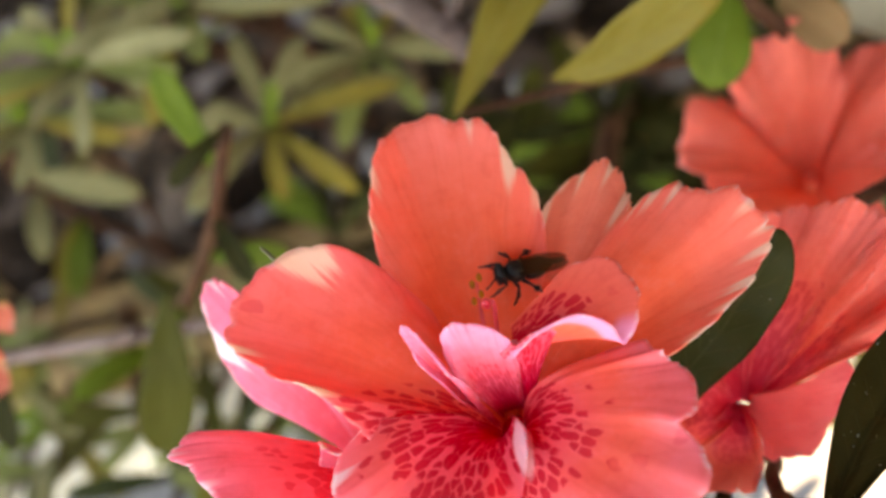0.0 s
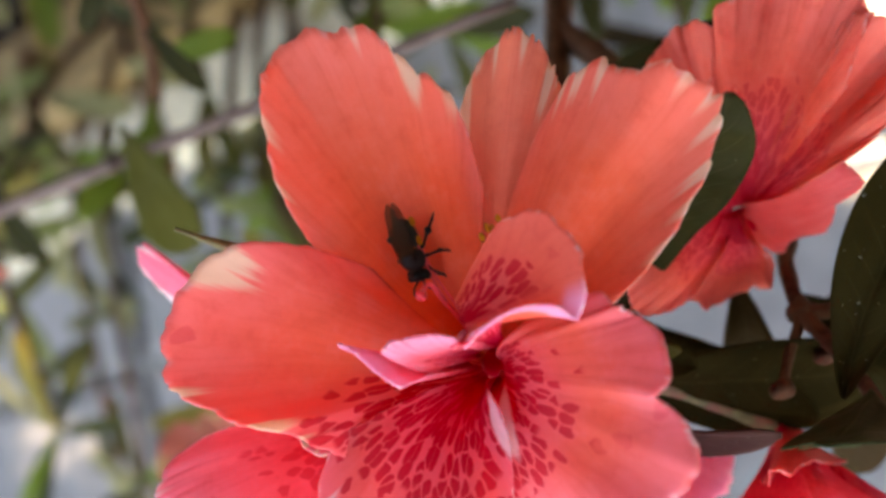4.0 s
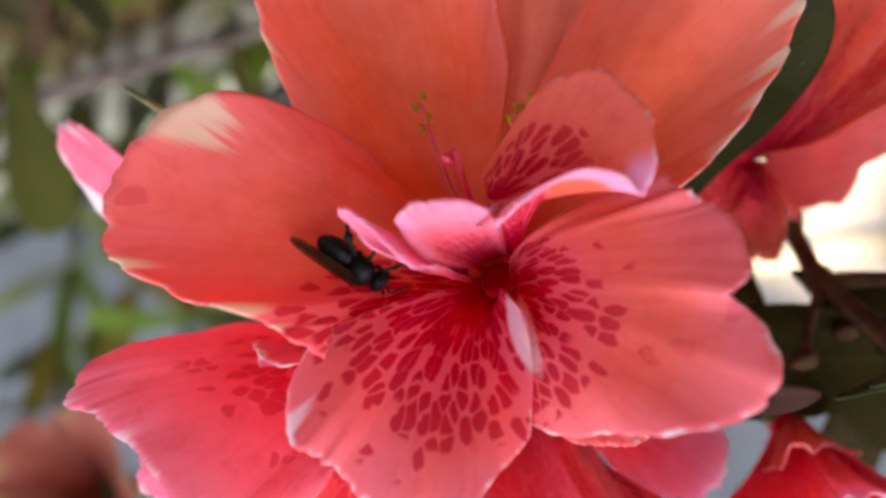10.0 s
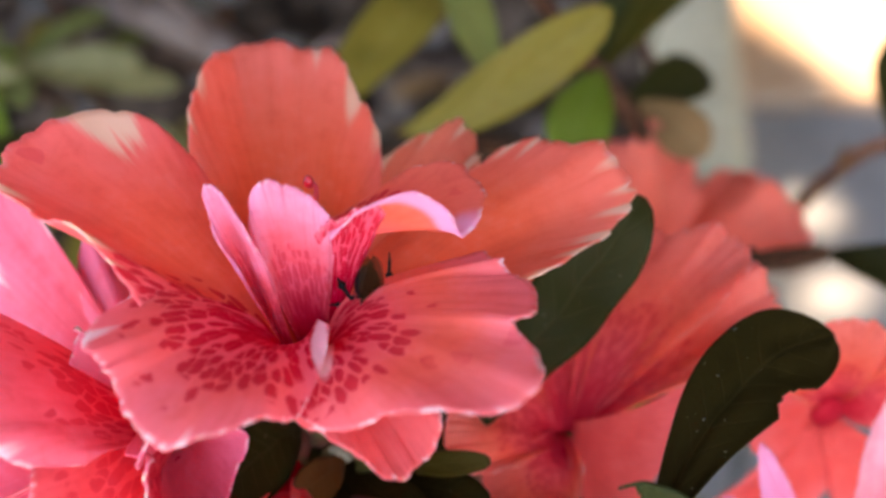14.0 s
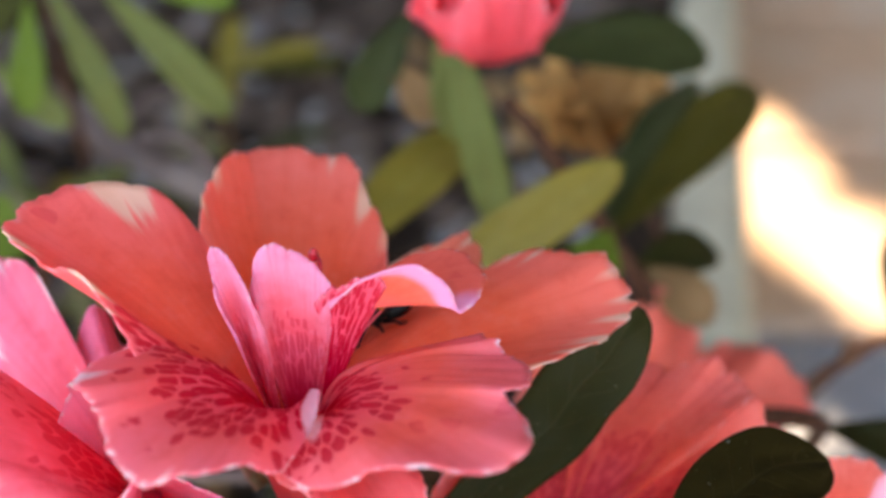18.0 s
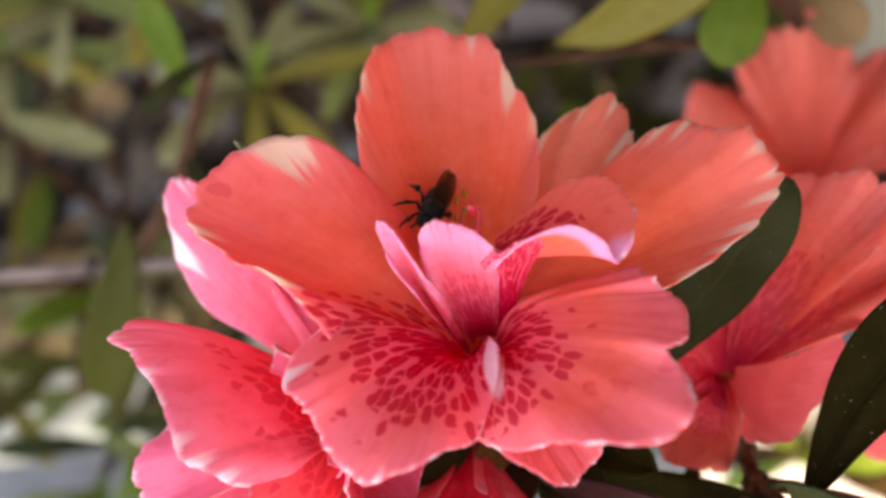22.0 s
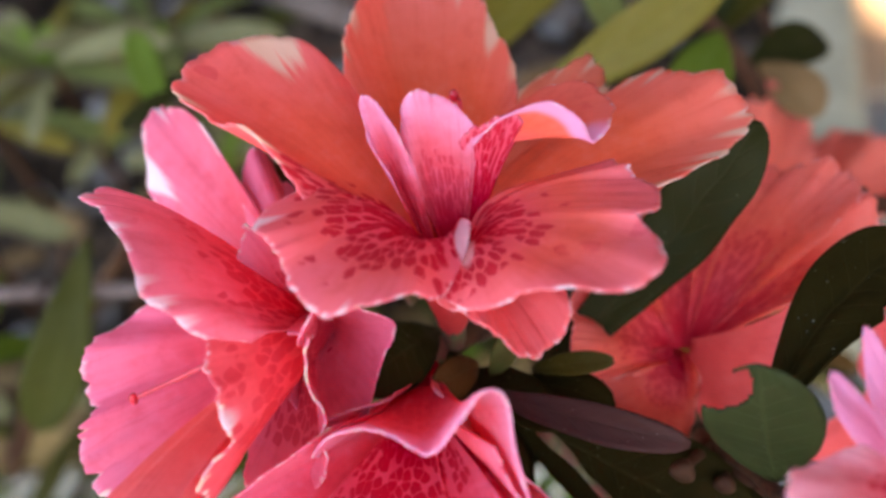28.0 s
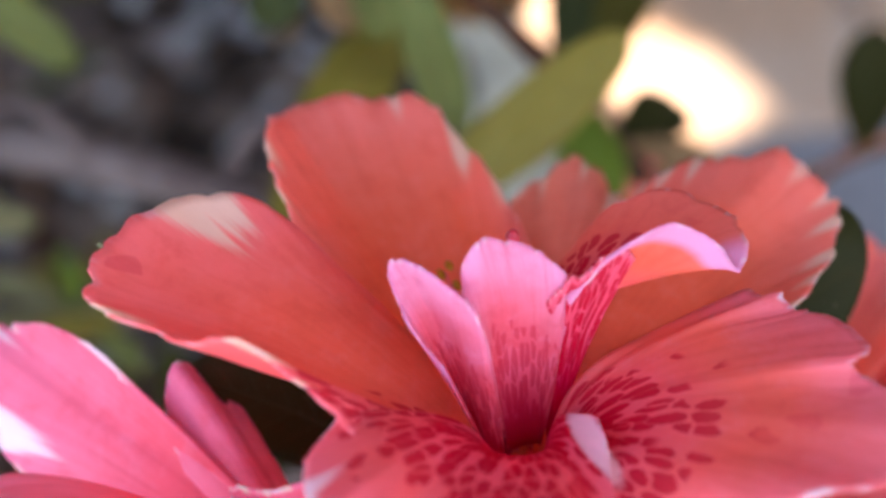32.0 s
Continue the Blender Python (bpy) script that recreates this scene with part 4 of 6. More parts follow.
petal(side, [(-12, -13, -5), (-17, -17, -3.6), (-21, -22, -1), (-22, -26, 1), (-19.6, -29, 2.6), (-15, -28.4, 2.4), (-11, -23, 0.6), (-8, -13, -3)],
      m_low_pink, polar=False, axis=(-0.5, -0.8, 0.2), z0=-2, bulge=1.4, ruffle=0.9, waves=4, seed=19, label="coral petal hanging lowest")
stamen(side, [(-4, -5, 5), (-11, -6.4, 2.6), (-18.7, -7.4, 0.4)], 0.28, "stigma")
tube("pedicel", [(0.006, 0.002, -0.009), (0.009, 0.0025, -0.011), (0.013, 0.005, -0.0125)], [1.6 * MM, 1.3 * MM, 1.1 * MM], m_stem_green, side)
corolla_tube(side, (0.5, 0.0, -1.5), (6.5, 2.0, -9.2), 2.2, 1.4)

# flower that hangs below towards the viewer
low = flower_at((-7.5, 3.0, 168.0), "rose-pink azalea trumpet hanging forward with a wavy lilac rim")
AX3 = (0.0, -0.9, 0.35)
petal(low, [(-2, -9, 10), (-5.5, -11, 10.4), (-9.5, -11.5, 9), (-13.5, -14, 6), (-15.5, -18, 1), (-12, -21, -2), (-7, -19, -2)],
      m_outer, polar=False, axis=AX3, z0=-2, k=2, bulge=0.8, ruffle=0.6, r0=1.6, seed=22)
petal(low, [(2, -9, 10), (5.4, -11, 6.6), (8.8, -12.4, -0.4), (12.4, -13, -6), (15, -13.6, -10.4), (15.4, -15.6, -12.8), (13, -19, -12), (10, -20, -8), (7, -18, 0)],
      m_outer, polar=False, axis=AX3, z0=-2, k=2, bulge=0.8, ruffle=0.5, r0=1.6, seed=23, label="rose petal with a lilac tip")
petal(low, [(-10, -14, 8), (-9.4, -17.2, 12.6), (-6.6, -18.8, 16.8), (-2.8, -20.8, 19.0), (0, -23.6, 19.6), (2.6, -25.2, 19.8), (5.6, -25.0, 22.6), (8.2, -24.4, 25.6), (10.0, -24.4, 24.4), (10.0, -25.8, 19.4), (10.4, -27.4, 13.4), (9.0, -24, 8)],
      m_outer, polar=False, axis=AX3, z0=-2, k=2, bulge=1.6, ruffle=0.2, curl=-0.5, curl_from=0.86, r0=1.6, jag=0.012, tears=0, seed=21, label="upper petal with a rolled lilac rim")
petal(low, [(-8, -15, 12.6), (-13, -18.6, 12.4), (-18, -21.0, 10.8), (-21.6, -22.6, 9.8), (-22.4, -25.4, 8), (-18, -29, 7), (-12, -29.5, 5.6), (-6, -26, 4)],
      m_plain, base=(0, -6, 4), polar=False, axis=AX3, z0=-1, k=2, bulge=0.8, ruffle=0.6, r0=1.4, seed=28, label="rose petal spread wide")
petal(low, [(-9, -22, 6), (-14, -29, 9.6), (-13.4, -34, 10), (-8, -38.5, 9.6), (-2, -40, 8.6), (5, -39.5, 8.4), (9.6, -35, 8.4), (9.4, -27, 9)],
      m_throat, base=(0, -9, 6), polar=False, axis=AX3, z0=-1, k=2, bulge=1.6, ruffle=0.8, r0=1.6, curl=0.4, seed=24, label="lower petal with a crimson spotted blotch")
petal(low, [(7.6, -23.6, 17.0), (9.8, -27, 13.4), (13.2, -27.6, 9.4), (17.4, -26.4, 5.0), (16.4, -28.4, 2.6), (13.6, -31.6, 3.6), (9, -34, 6), (3.4, -31, 10)],
      m_mouth, base=(0, -9, 6), polar=False, axis=AX3, z0=-1, k=2, bulge=0.9, ruffle=0.5, r0=1.4, jag=0.03, seed=27, label="coral petal with a pale tip")
corolla_tube(low, (0, -2.5, 1.0), (0.5, 2.5, 1.0), 2.6, 1.4)
tube("pedicel", [(0.0005, 0.002, 0.001), (0.001, 0.003, 0.001), (0.002, 0.006, 0.001)], [1.6 * MM, 1.3 * MM, 1.1 * MM], m_stem_green, low)

# shaded orange flower on the far side
far = flower_at((21.0, 10.0, 162.0), "shaded orange-coral azalea flower with a dusky red throat")
AX4 = (0.0, -0.3, 0.9)
petal(far, [(5, 14, 6), (8, 19, 7), (12, 20.5, 7.5), (17, 19.5, 8.5), (21.5, 16.5, 9), (23, 12, 9), (18, 6, 8)],
      m_orange, polar=False, axis=AX4, z0=-3, bulge=1.0, ruffle=1.1, waves=3, seed=31)
petal(far, [(18, 12, 8), (23, 12, 8), (24.5, 7, 7), (21, 2.5, 6), (17, 0.5, 5), (12, 0, 4)],
      m_orange, polar=False, axis=AX4, z0=-3, bulge=1.0, ruffle=1.1, waves=3, seed=32)
petal(far, [(13.5, 0.5, 4), (14, -1.5, 0), (10.5, -2.5, -6), (6.5, -3, -10.5), (3.5, -3, -12), (1, -3, -8), (0, -3, -2)],
      m_low_pink, polar=False, axis=(0, -0.8, 0.5), z0=-2, bulge=1.0, ruffle=0.7, waves=3, seed=33, label="pink coral petal hanging down")
petal(far, [(1, -3, -1), (0.5, -5, -6), (-2, -6, -9.5), (-5, -6, -9), (-8.5, -5.2, -5), (-9.4, -3.4, 0), (-7, -2, 2)],
      m_orange, polar=False, axis=(0, -0.8, 0.5), z0=-2, bulge=1.0, ruffle=0.7, waves=3, seed=36, label="spotted orange-coral petal hanging down")
petal(far, [(-5, -4, 1), (-10, -6, 3), (-12.5, -5, 7), (-12, 0, 8), (-9, 8, 8), (-3, 8, 5)],
      m_orange, polar=False, axis=AX4, z0=-3, bulge=0.6, ruffle=1.1, waves=3, seed=34)
petal(far, [(-4, 6, 5), (-4, 14, 5), (0, 20, 4), (5, 21.5, 5), (8.5, 18, 6), (7, 12, 5)],
      m_orange, polar=False, axis=AX4, z0=-3, bulge=0.6, ruffle=1.1, waves=3, seed=35)
v, f = blob_mesh((3.0 * MM, 3.0 * MM, 2.4 * MM), 8, 10)
link_mesh("ovary", [q + Vector((-0.2, -0.1, -3.4)) * MM for q in v], f, m_claw, far)
corolla_tube(far, (-0.2, -0.1, -2.6), (-4, 1.2, -8), 2.1, 1.3, m_orange)
tube("pedicel", [(-0.004, 0.0012, -0.0078), (-0.006, 0.002, -0.009), (-0.011, 0.003, -0.010)], [1.6 * MM, 1.3 * MM, 1.1 * MM], m_stem_green, far)

# ruffled flower farther back on the sprig
rear = flower_at((41.0, 62.0, 127.0), "ruffled coral azalea flower out of the focus behind the others")
for i, (a0, r1, z1) in enumerate(((15, 21, 10), (84, 17, 16), (152, 18, 11), (226, 18, 12), (298, 18, 8))):
    rim = [((r1 * q) * math.cos(radians(a0 + d)), (r1 * q) * math.sin(radians(a0 + d)), z1 * h) for d, q, h in ((-42, 0.7, 0.55), (-30, 0.95, 0.85), (-12, 1.08, 1.1), (8, 1.02, 0.98), (24, 1.05, 1.05), (38, 0.85, 0.75), (46, 0.6, 0.5))]
    petal(rear, rim, m_rear, polar=False, z0=-2, bulge=1.6, ruffle=2.2, waves=2.6, jag=0.06, seed=90 + i, nv=48, ns=18)
corolla_tube(rear, (0, 0, -1.2), (1.0, 3.0, -2.4), 1.7, 1.3, m_rear)
tube("pedicel", [(0.001, 0.003, -0.0024), (0.002, 0.007, 0.0), (0.0045, 0.0135, 0.006)], [1.3 * MM, 1.2 * MM, 1.0 * MM], m_stem_green, rear)

# pale pink flower at the near side
near = flower_at((38.0, -30.0, 180.0), "pale pink azalea flower with spotted petals and narrow lilac tongues")
AX5 = (-0.4, -0.7, 0.6)
petal(near, [(-6, 4, 5), (-11, 1, 8), (-15.4, -4.5, 12.3), (-13, -10, 11), (-8, -13, 8), (-2, -9, 4)],
      m_pale, polar=False, axis=AX5, z0=-2, bulge=0.8, ruffle=0.5, seed=41)
petal(near, [(-3, -9, 4), (-6, -14, 8), (0, -17, 8), (6, -14, 4), (6, -7, 1)],
      m_pale, polar=False, axis=AX5, z0=-2, bulge=0.8, ruffle=0.5, seed=42)
petal(near, [(1, 7, 7), (3, 10, 14), (7, 11, 18), (12, 8, 16), (13, 2, 10), (8, -2, 4)],
      m_pale, polar=False, axis=AX5, z0=-2, bulge=0.8, ruffle=0.5, seed=43)
petal(near, [(5, -4, 2), (12, -6, 4), (15, -1, 8), (12, 4, 10), (6, 4, 6)],
      m_pale, polar=False, axis=AX5, z0=-2, bulge=0.8, ruffle=0.5, seed=44)
petal(near, [(-4.2, 5, 4), (-5.6, 9, 8), (-4.6, 12.6, 10.6), (-3.4, 9, 9), (-2.6, 4, 5)],
      m_lilac, polar=False, axis=AX5, z0=-1, bulge=0.3, ruffle=0.1, r0=0.4, seed=45, label="narrow lilac tongue")
petal(near, [(-6.4, 3, 4), (-8.8, 5.6, 8), (-8.4, 9, 9.4), (-6.4, 7, 8), (-4.4, 3, 4)],
      m_lilac, polar=False, axis=AX5, z0=-1, bulge=0.3, ruffle=0.1, r0=0.4, seed=46, label="narrow lilac tongue")
tube("pedicel", [(0.001, 0.001, -0.001), (-0.003, 0.004, -0.006), (-0.011, 0.012, -0.014)], [1.4 * MM, 1.8 * MM, 1.1 * MM], m_stem_green, near)

# red flower half open, low down
half = flower_at((14.0, -14.0, 154.0), "half-open deep rose azalea flower among the lower leaves")
AX6 = (0.0, -0.7, 0.5)
petal(half, [(-4.4, -2.6, 2), (-2.8, -2.8, 7), (-0.8, -2.4, 11), (0.8, -2.2, 14.4), (2.2, -2.6, 11), (3.8, -3, 6), (5.4, -4, 2)],
      m_low_pink, polar=False, axis=AX6, z0=-2, bulge=0.5, ruffle=0.3, seed=50, label="upright coral-red petal")
petal(half, [(-6, -4, 4), (-13, -6.4, 9.6), (-9.4, -8.2, 11.8), (-5.2, -9.2, 13.0), (-1, -9.6, 13.6), (2.0, -8.4, 13.0), (3.0, -6, 9), (3, -4, 5)],
      m_outer, polar=False, axis=AX6, z0=-2, bulge=0.8, ruffle=0.5, curl=-0.5, curl_from=0.85, seed=51, label="rose petal with a rolled pink rim")
petal(half, [(1.6, -5, 7), (3.4, -7.6, 13.2), (5.6, -8.2, 13.0), (7.4, -10, 8.6), (9.8, -13, 3.6), (9, -14, 0), (5, -9, 1)],
      m_outer, polar=False, axis=AX6, z0=-2, bulge=0.8, ruffle=0.5, curl=-0.4, curl_from=0.85, seed=52, label="rose petal with a lilac edge")
petal(half, [(-9, -8, 4), (-13, -14, 7.6), (-9, -19, 8), (-2, -21, 7.4), (5, -20, 6.4), (9.4, -15.4, 5), (8, -9, 3)],
      m_throat, polar=False, axis=AX6, z0=-2, bulge=1.0, ruffle=0.8, seed=53, label="crimson spotted lower petal")
corolla_tube(half, (0, -0.4, 0), (-1.0, 2.2, 0.8), 1.6, 1.2)
tube("pedicel", [(-0.001, 0.0022, 0.0008), (-0.003, 0.005, 0.003), (-0.010, 0.013, 0.010)], [1.2 * MM, 1.2 * MM, 1.0 * MM], m_stem_green, half)

# coral flower behind the broad leaf
behind = flower_at((52.0, 16.0, 150.0), "shaded coral-pink azalea flower half hidden behind the broad leaf")
for i, rim in enumerate(([(-4, -1, 6), (-7.4, -2, 10), (-6, -2.6, 15), (-1, -2, 17.6), (4, -2, 16.4), (5.6, -1, 10), (3, 0, 5)], [(3, 0, 6), (8, -2, 14), (12.6, -2, 11.6), (14.4, -2.6, 4), (11, -2, -2.6), (5, 0, -2)],
                         [(-3, 0, -1), (-9.4, -2, -5), (-14.6, -2.4, -9.6), (-16, -2, -15), (-13.6, -2.6, -20), (-8, -2, -21.6), (-1, -1, -14), (2, 0, -5)], [(2, 0, -4), (10, -2, -7), (14, -3, -13), (9, -4, -19), (2, -3, -17), (-1, 0, -6)], [(-3, 0, 5), (-8, -1, 8), (-10, -2, 4), (-9, -2, -2), (-4, 0, -3)])):
    petal(behind, rim, m_orange if i in (0, 1) else m_low_pink, polar=False, axis=(-0.1, -0.9, 0.4), z0=-2, bulge=0.8, ruffle=0.7, seed=130 + i, nv=60, ns=18)
corolla_tube(behind, (0, 0.6, 0), (-1.4, 7, -1), 2.0, 1.2, m_orange)
tube("pedicel", [(-0.0013, 0.0068, -0.001), (-0.003, 0.014, 0.0), (-0.005, 0.0228, 0.0038)], [1.5 * MM, 1.1 * MM, 0.9 * MM], m_stem_green, behind)

# faded flower beside the stick
faded = flower_at((-98.0, 66.0, 162.0), "fading dull coral azalea flower with browned petals beside the stick")
for i, rim in enumerate(([(4, -2, -6), (10, -4, -7), (16, -6, -4), (17.4, -6, 1), (14, -4, 5), (6, -3, 4)], [(6, -2, 3), (14, -4, 6), (16, -4, 11), (11, -4, 16), (2, -3, 16), (-3, -3, 7)], [(6, -4, -4), (11, -8, -8), (8, -9, -15), (2, -8, -17), (-4, -6, -12), (-3, -4, -4)], [(-3, -3, 6), (-6, -4, 13), (-14, -4, 11), (-15, -4, 2), (-6, -3, -3)], [(-3, -4, -1), (-12, -7, -3), (-12, -8, -13), (-5, -8, -15), (0, -5, -7)])):
    petal(faded, rim, m_faded, polar=False, axis=(0.1, -0.9, 0.3), z0=-2, bulge=0.6, ruffle=0.8, seed=110 + i, nv=60, ns=18)
tube("pedicel", [(0, 0.001, 0), (-0.002, 0.006, -0.003), (-0.006, 0.012, -0.012), (-0.010, 0.014, -0.029)], [2.4 * MM, 1.8 * MM, 1.2 * MM, 1.0 * MM], m_stem_green, faded)

# coral flower low down on the other side, only its top shows
lone = flower_at((-86.0, 17.0, 107.0), "dull coral azalea flower low beside the bush")
for i, (a0, r1) in enumerate(((270, 12), (342, 11), (54, 12), (126, 12), (198, 11))):
    rim = [(r1 * q * math.cos(radians(a0 + d)), r1 * q * math.sin(radians(a0 + d)), 13 * h) for d, q, h in ((-48, 0.45, 0.5), (-44, 0.8, 0.85), (-28, 1.0, 1.02), (-6, 1.05, 1.1), (16, 1.02, 1.06), (36, 0.9, 0.95), (46, 0.6, 0.6))]
    petal(lone, rim, m_faded, polar=False, z0=-3, bulge=0.8, ruffle=0.5, seed=60 + i, nv=60, ns=18)
tube("pedicel", [(0, 0, 0), (0.003, 0.002, -0.010), (0.010, 0.006, -0.020)], [2.6 * MM, 1.8 * MM, 1.1 * MM], m_stem_green, lone)


# ---- leaves and branches ----
def leaf_shape(t, blunt=0.55):
    """Half width along the blade: narrow at the stalk, rounded at the tip with a small point."""
    if not 0 < t < 1:
        return 0.0
    q = 0.8 + 1.7 * blunt
    return 1.75 * t ** 0.95 * (1 - t ** q) ** 0.62


def leaf_mesh(base, tip, width, up, arch=0.10, fold=0.16, blunt=0.72, wave=0.02, bite=None, seed=0, n=22, m=9, path=None):
    """A leaf blade from base to tip (mm), up gives the upper side; path bends the midrib."""
    base, tip, up = Vector(base), Vector(tip), Vector(up)
    rib = spline([base] + [Vector(q) for q in path] + [tip], n + 1) if path else None
    d = tip - base
    length = d.length
    d.normalize()
    side = d.cross(up).normalized()
    nrm = side.cross(d).normalized()
    verts, uvs, faces = [], [], []
    for i in range(n + 1):
        t = i / n
        w = width / 2 * leaf_shape(t, blunt) + 0.25
        sd, nm = side, nrm
        c = base + d * length * t + nrm * arch * length * 4 * t * (1 - t)
        if rib:
            c = rib[i]
            e = (rib[min(i + 1, n)] - rib[max(i - 1, 0)]).normalized()
            sd = e.cross(up).normalized()
            nm = sd.cross(e)
        for j in range(m):
            v = 2 * j / (m - 1) - 1
            wob = wave * length * noise.noise(Vector((t * 5, v * 2, seed)))
            verts.append((c + sd * w * v + nm * (fold * w * abs(v) ** 1.5 + wob)) * MM)
            uvs.append((t, v))
    for i in range(n):
        for j in range(m - 1):
            if bite and (i / n - bite[0]) ** 2 + ((2 * j / (m - 1) - 1 - bite[1]) * 0.25) ** 2 < bite[2] ** 2:
                continue
            faces.append((i * m + j, i * m + j + 1, (i + 1) * m + j + 1, (i + 1) * m + j))
    return verts, faces, uvs


def leaf(parent, base, tip, width, up, mat, label="", **kw):
    v, f, uv = leaf_mesh(base, tip, width, up, **kw)
    return link_mesh("leaf", v, f, mat, parent, label, uv, solid=0.0003)


def branch_thing(label, stems, group=""):
    """A branch: stems as lists of points (mm) with two radii."""
    e = thing("azalea_branch", Vector(stems[0][0][0]) * MM, label, "branch", group)
    inv = Matrix.Translation(-Vector(stems[0][0][0]) * MM)
    for i, (pts, ra, rb) in enumerate(stems):
        v, f = tube_mesh([Vector(p) * MM for p in pts], [ra * MM, rb * MM], 8, None, 0.25, i)
        link_mesh("stem", [inv @ q for q in v], f, m_stem, e)
    return e, inv


def leaf_on(e, inv, *args, **kw):
    ob = leaf(e, *args, **kw)
    ob.data.transform(inv)
    return ob


bush, binv = branch_thing("brown azalea branch carrying the flowers and dark leaves", [
    ([(14, 175, 14), (10, 120, 80), (4, 50, 135), (-4, 8, 170)], 3.2, 1.5),
    ([(4, 50, 135), (14, 30, 148), (10, 13, 152), (9, 13, 152)], 1.8, 1.2),
    ([(-1, 28, 152), (-4, 16, 166), (-6, 6, 168)], 1.3, 1.0),
    ([(14, 30, 144), (22, 11, 146), (21.8, 5, 152), (22.4, -1.5, 158), (25.5, -9, 162), (27.5, -18, 166)], 1.2, 0.8),
    ([(22, 11, 146), (24.5, 12.5, 148), (25.6, 13.4, 149)], 0.9, 0.7),
    ([(22.4, -1.5, 158), (26.5, -3.0, 158), (31, -4.5, 157), (42, -8, 152)], 0.9, 0.6),
    ([(22.4, -1.5, 158), (20, -5, 161), (18.2, -8.2, 163)], 0.7, 0.55),
    ([(22.4, -1.5, 158), (23, -5, 158), (22.6, -6.4, 158)], 0.6, 0.5),
    ([(23, -4, 158), (25, -6.8, 158), (26.4, -7.6, 158)], 0.6, 0.5),
    ([(27.5, -18, 166), (46, -20, 168), (62, -18, 172)], 0.8, 0.6),
], "azalea branches")
leaf_on(bush, binv, (-0.5, 5, 167), (3.2, 1.5, 177), 2.6, (-0.2, -0.9, 0.3), m_leaf_pale, label="pale green bract", arch=0.05, blunt=0.7, seed=16)
leaf_on(bush, binv, (-2, 6, 168), (-6.5, -1, 172.5), 4.5, (0.2, -0.7, 0.6), m_leaf_rust, label="rusty red young leaf", arch=0.08, blunt=0.8, seed=17)
for c, r in (((18.0, -8.5, 163.2), 1.25), ((22.5, -6.8, 158), 1.1), ((26.8, -7.9, 158), 1.2), ((22.2, -1.2, 157.6), 1.5), ((21.9, 11, 145.8), 1.4), ((25.8, 13.6, 149.2), 1.1)):
    v, f = blob_mesh((2.3 * r * MM, 1.8 * r * MM, 2.1 * r * MM), 10, 12, lambda t: 0.85 + 0.3 * t)
    link_mesh("knob", [binv @ (q + Vector(c) * MM + q * 0.25 * noise.noise(q * 900)) for q in v], f, m_stem, bush, "dark brown bud scar")
v, f = tube_mesh([Vector(p) * MM for p in ((-8, 14, 171), (-17, 22.5, 184), (-22.3, 26.8, 191.5), (-25.2, 30.2, 196.1))], [1.0 * MM, 0.8 * MM, 0.6 * MM, 0.2 * MM], 8, 20, 0.25, 5)
link_mesh("bare_stalk", [binv @ q for q in v], f, m_stem_green, bush, "pointed bare flower stalk")
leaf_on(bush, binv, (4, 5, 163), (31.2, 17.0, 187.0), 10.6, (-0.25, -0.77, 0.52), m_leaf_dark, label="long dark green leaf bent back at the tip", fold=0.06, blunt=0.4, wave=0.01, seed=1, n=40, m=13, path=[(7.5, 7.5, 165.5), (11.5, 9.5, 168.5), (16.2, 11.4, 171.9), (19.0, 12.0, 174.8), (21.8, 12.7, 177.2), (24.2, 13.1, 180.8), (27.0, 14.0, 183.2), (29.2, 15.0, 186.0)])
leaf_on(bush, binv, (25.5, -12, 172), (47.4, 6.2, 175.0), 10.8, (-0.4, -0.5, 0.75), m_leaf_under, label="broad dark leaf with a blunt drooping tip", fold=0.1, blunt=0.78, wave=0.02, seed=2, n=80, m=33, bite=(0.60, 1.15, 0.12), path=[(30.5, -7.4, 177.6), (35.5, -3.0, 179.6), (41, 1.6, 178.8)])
leaf_on(bush, binv, (26.8, -12.4, 164.8), (24.5, -15.6, 185.4), 12.6, (-0.3, -0.92, 0.1), m_leaf_deep, label="dark green leaf with a bitten tip", arch=0.05, fold=0.1, blunt=0.8, bite=(0.85, -0.72, 0.135), seed=3, n=60, m=27)
leaf_on(bush, binv, (-1, -2, 172), (18.4, -13.0, 172.6), 4.4, (-0.3, -0.6, 0.7), m_leaf_purple, label="narrow purple-brown leaf", arch=0.10, fold=0.3, blunt=0.5, seed=4)
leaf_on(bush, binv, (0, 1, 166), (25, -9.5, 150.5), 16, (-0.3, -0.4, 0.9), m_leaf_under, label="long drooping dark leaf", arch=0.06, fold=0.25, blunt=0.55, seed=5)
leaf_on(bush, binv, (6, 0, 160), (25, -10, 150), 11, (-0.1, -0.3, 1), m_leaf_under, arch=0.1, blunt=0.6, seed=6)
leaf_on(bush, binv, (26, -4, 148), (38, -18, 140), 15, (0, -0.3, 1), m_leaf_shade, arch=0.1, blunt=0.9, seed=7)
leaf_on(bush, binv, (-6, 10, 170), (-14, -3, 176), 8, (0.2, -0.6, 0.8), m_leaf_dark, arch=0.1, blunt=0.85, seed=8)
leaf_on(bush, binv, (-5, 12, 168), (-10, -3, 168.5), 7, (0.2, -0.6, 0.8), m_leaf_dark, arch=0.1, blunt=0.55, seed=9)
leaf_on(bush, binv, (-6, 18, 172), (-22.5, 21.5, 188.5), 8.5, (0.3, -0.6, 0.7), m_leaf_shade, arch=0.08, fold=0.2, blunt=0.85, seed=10)
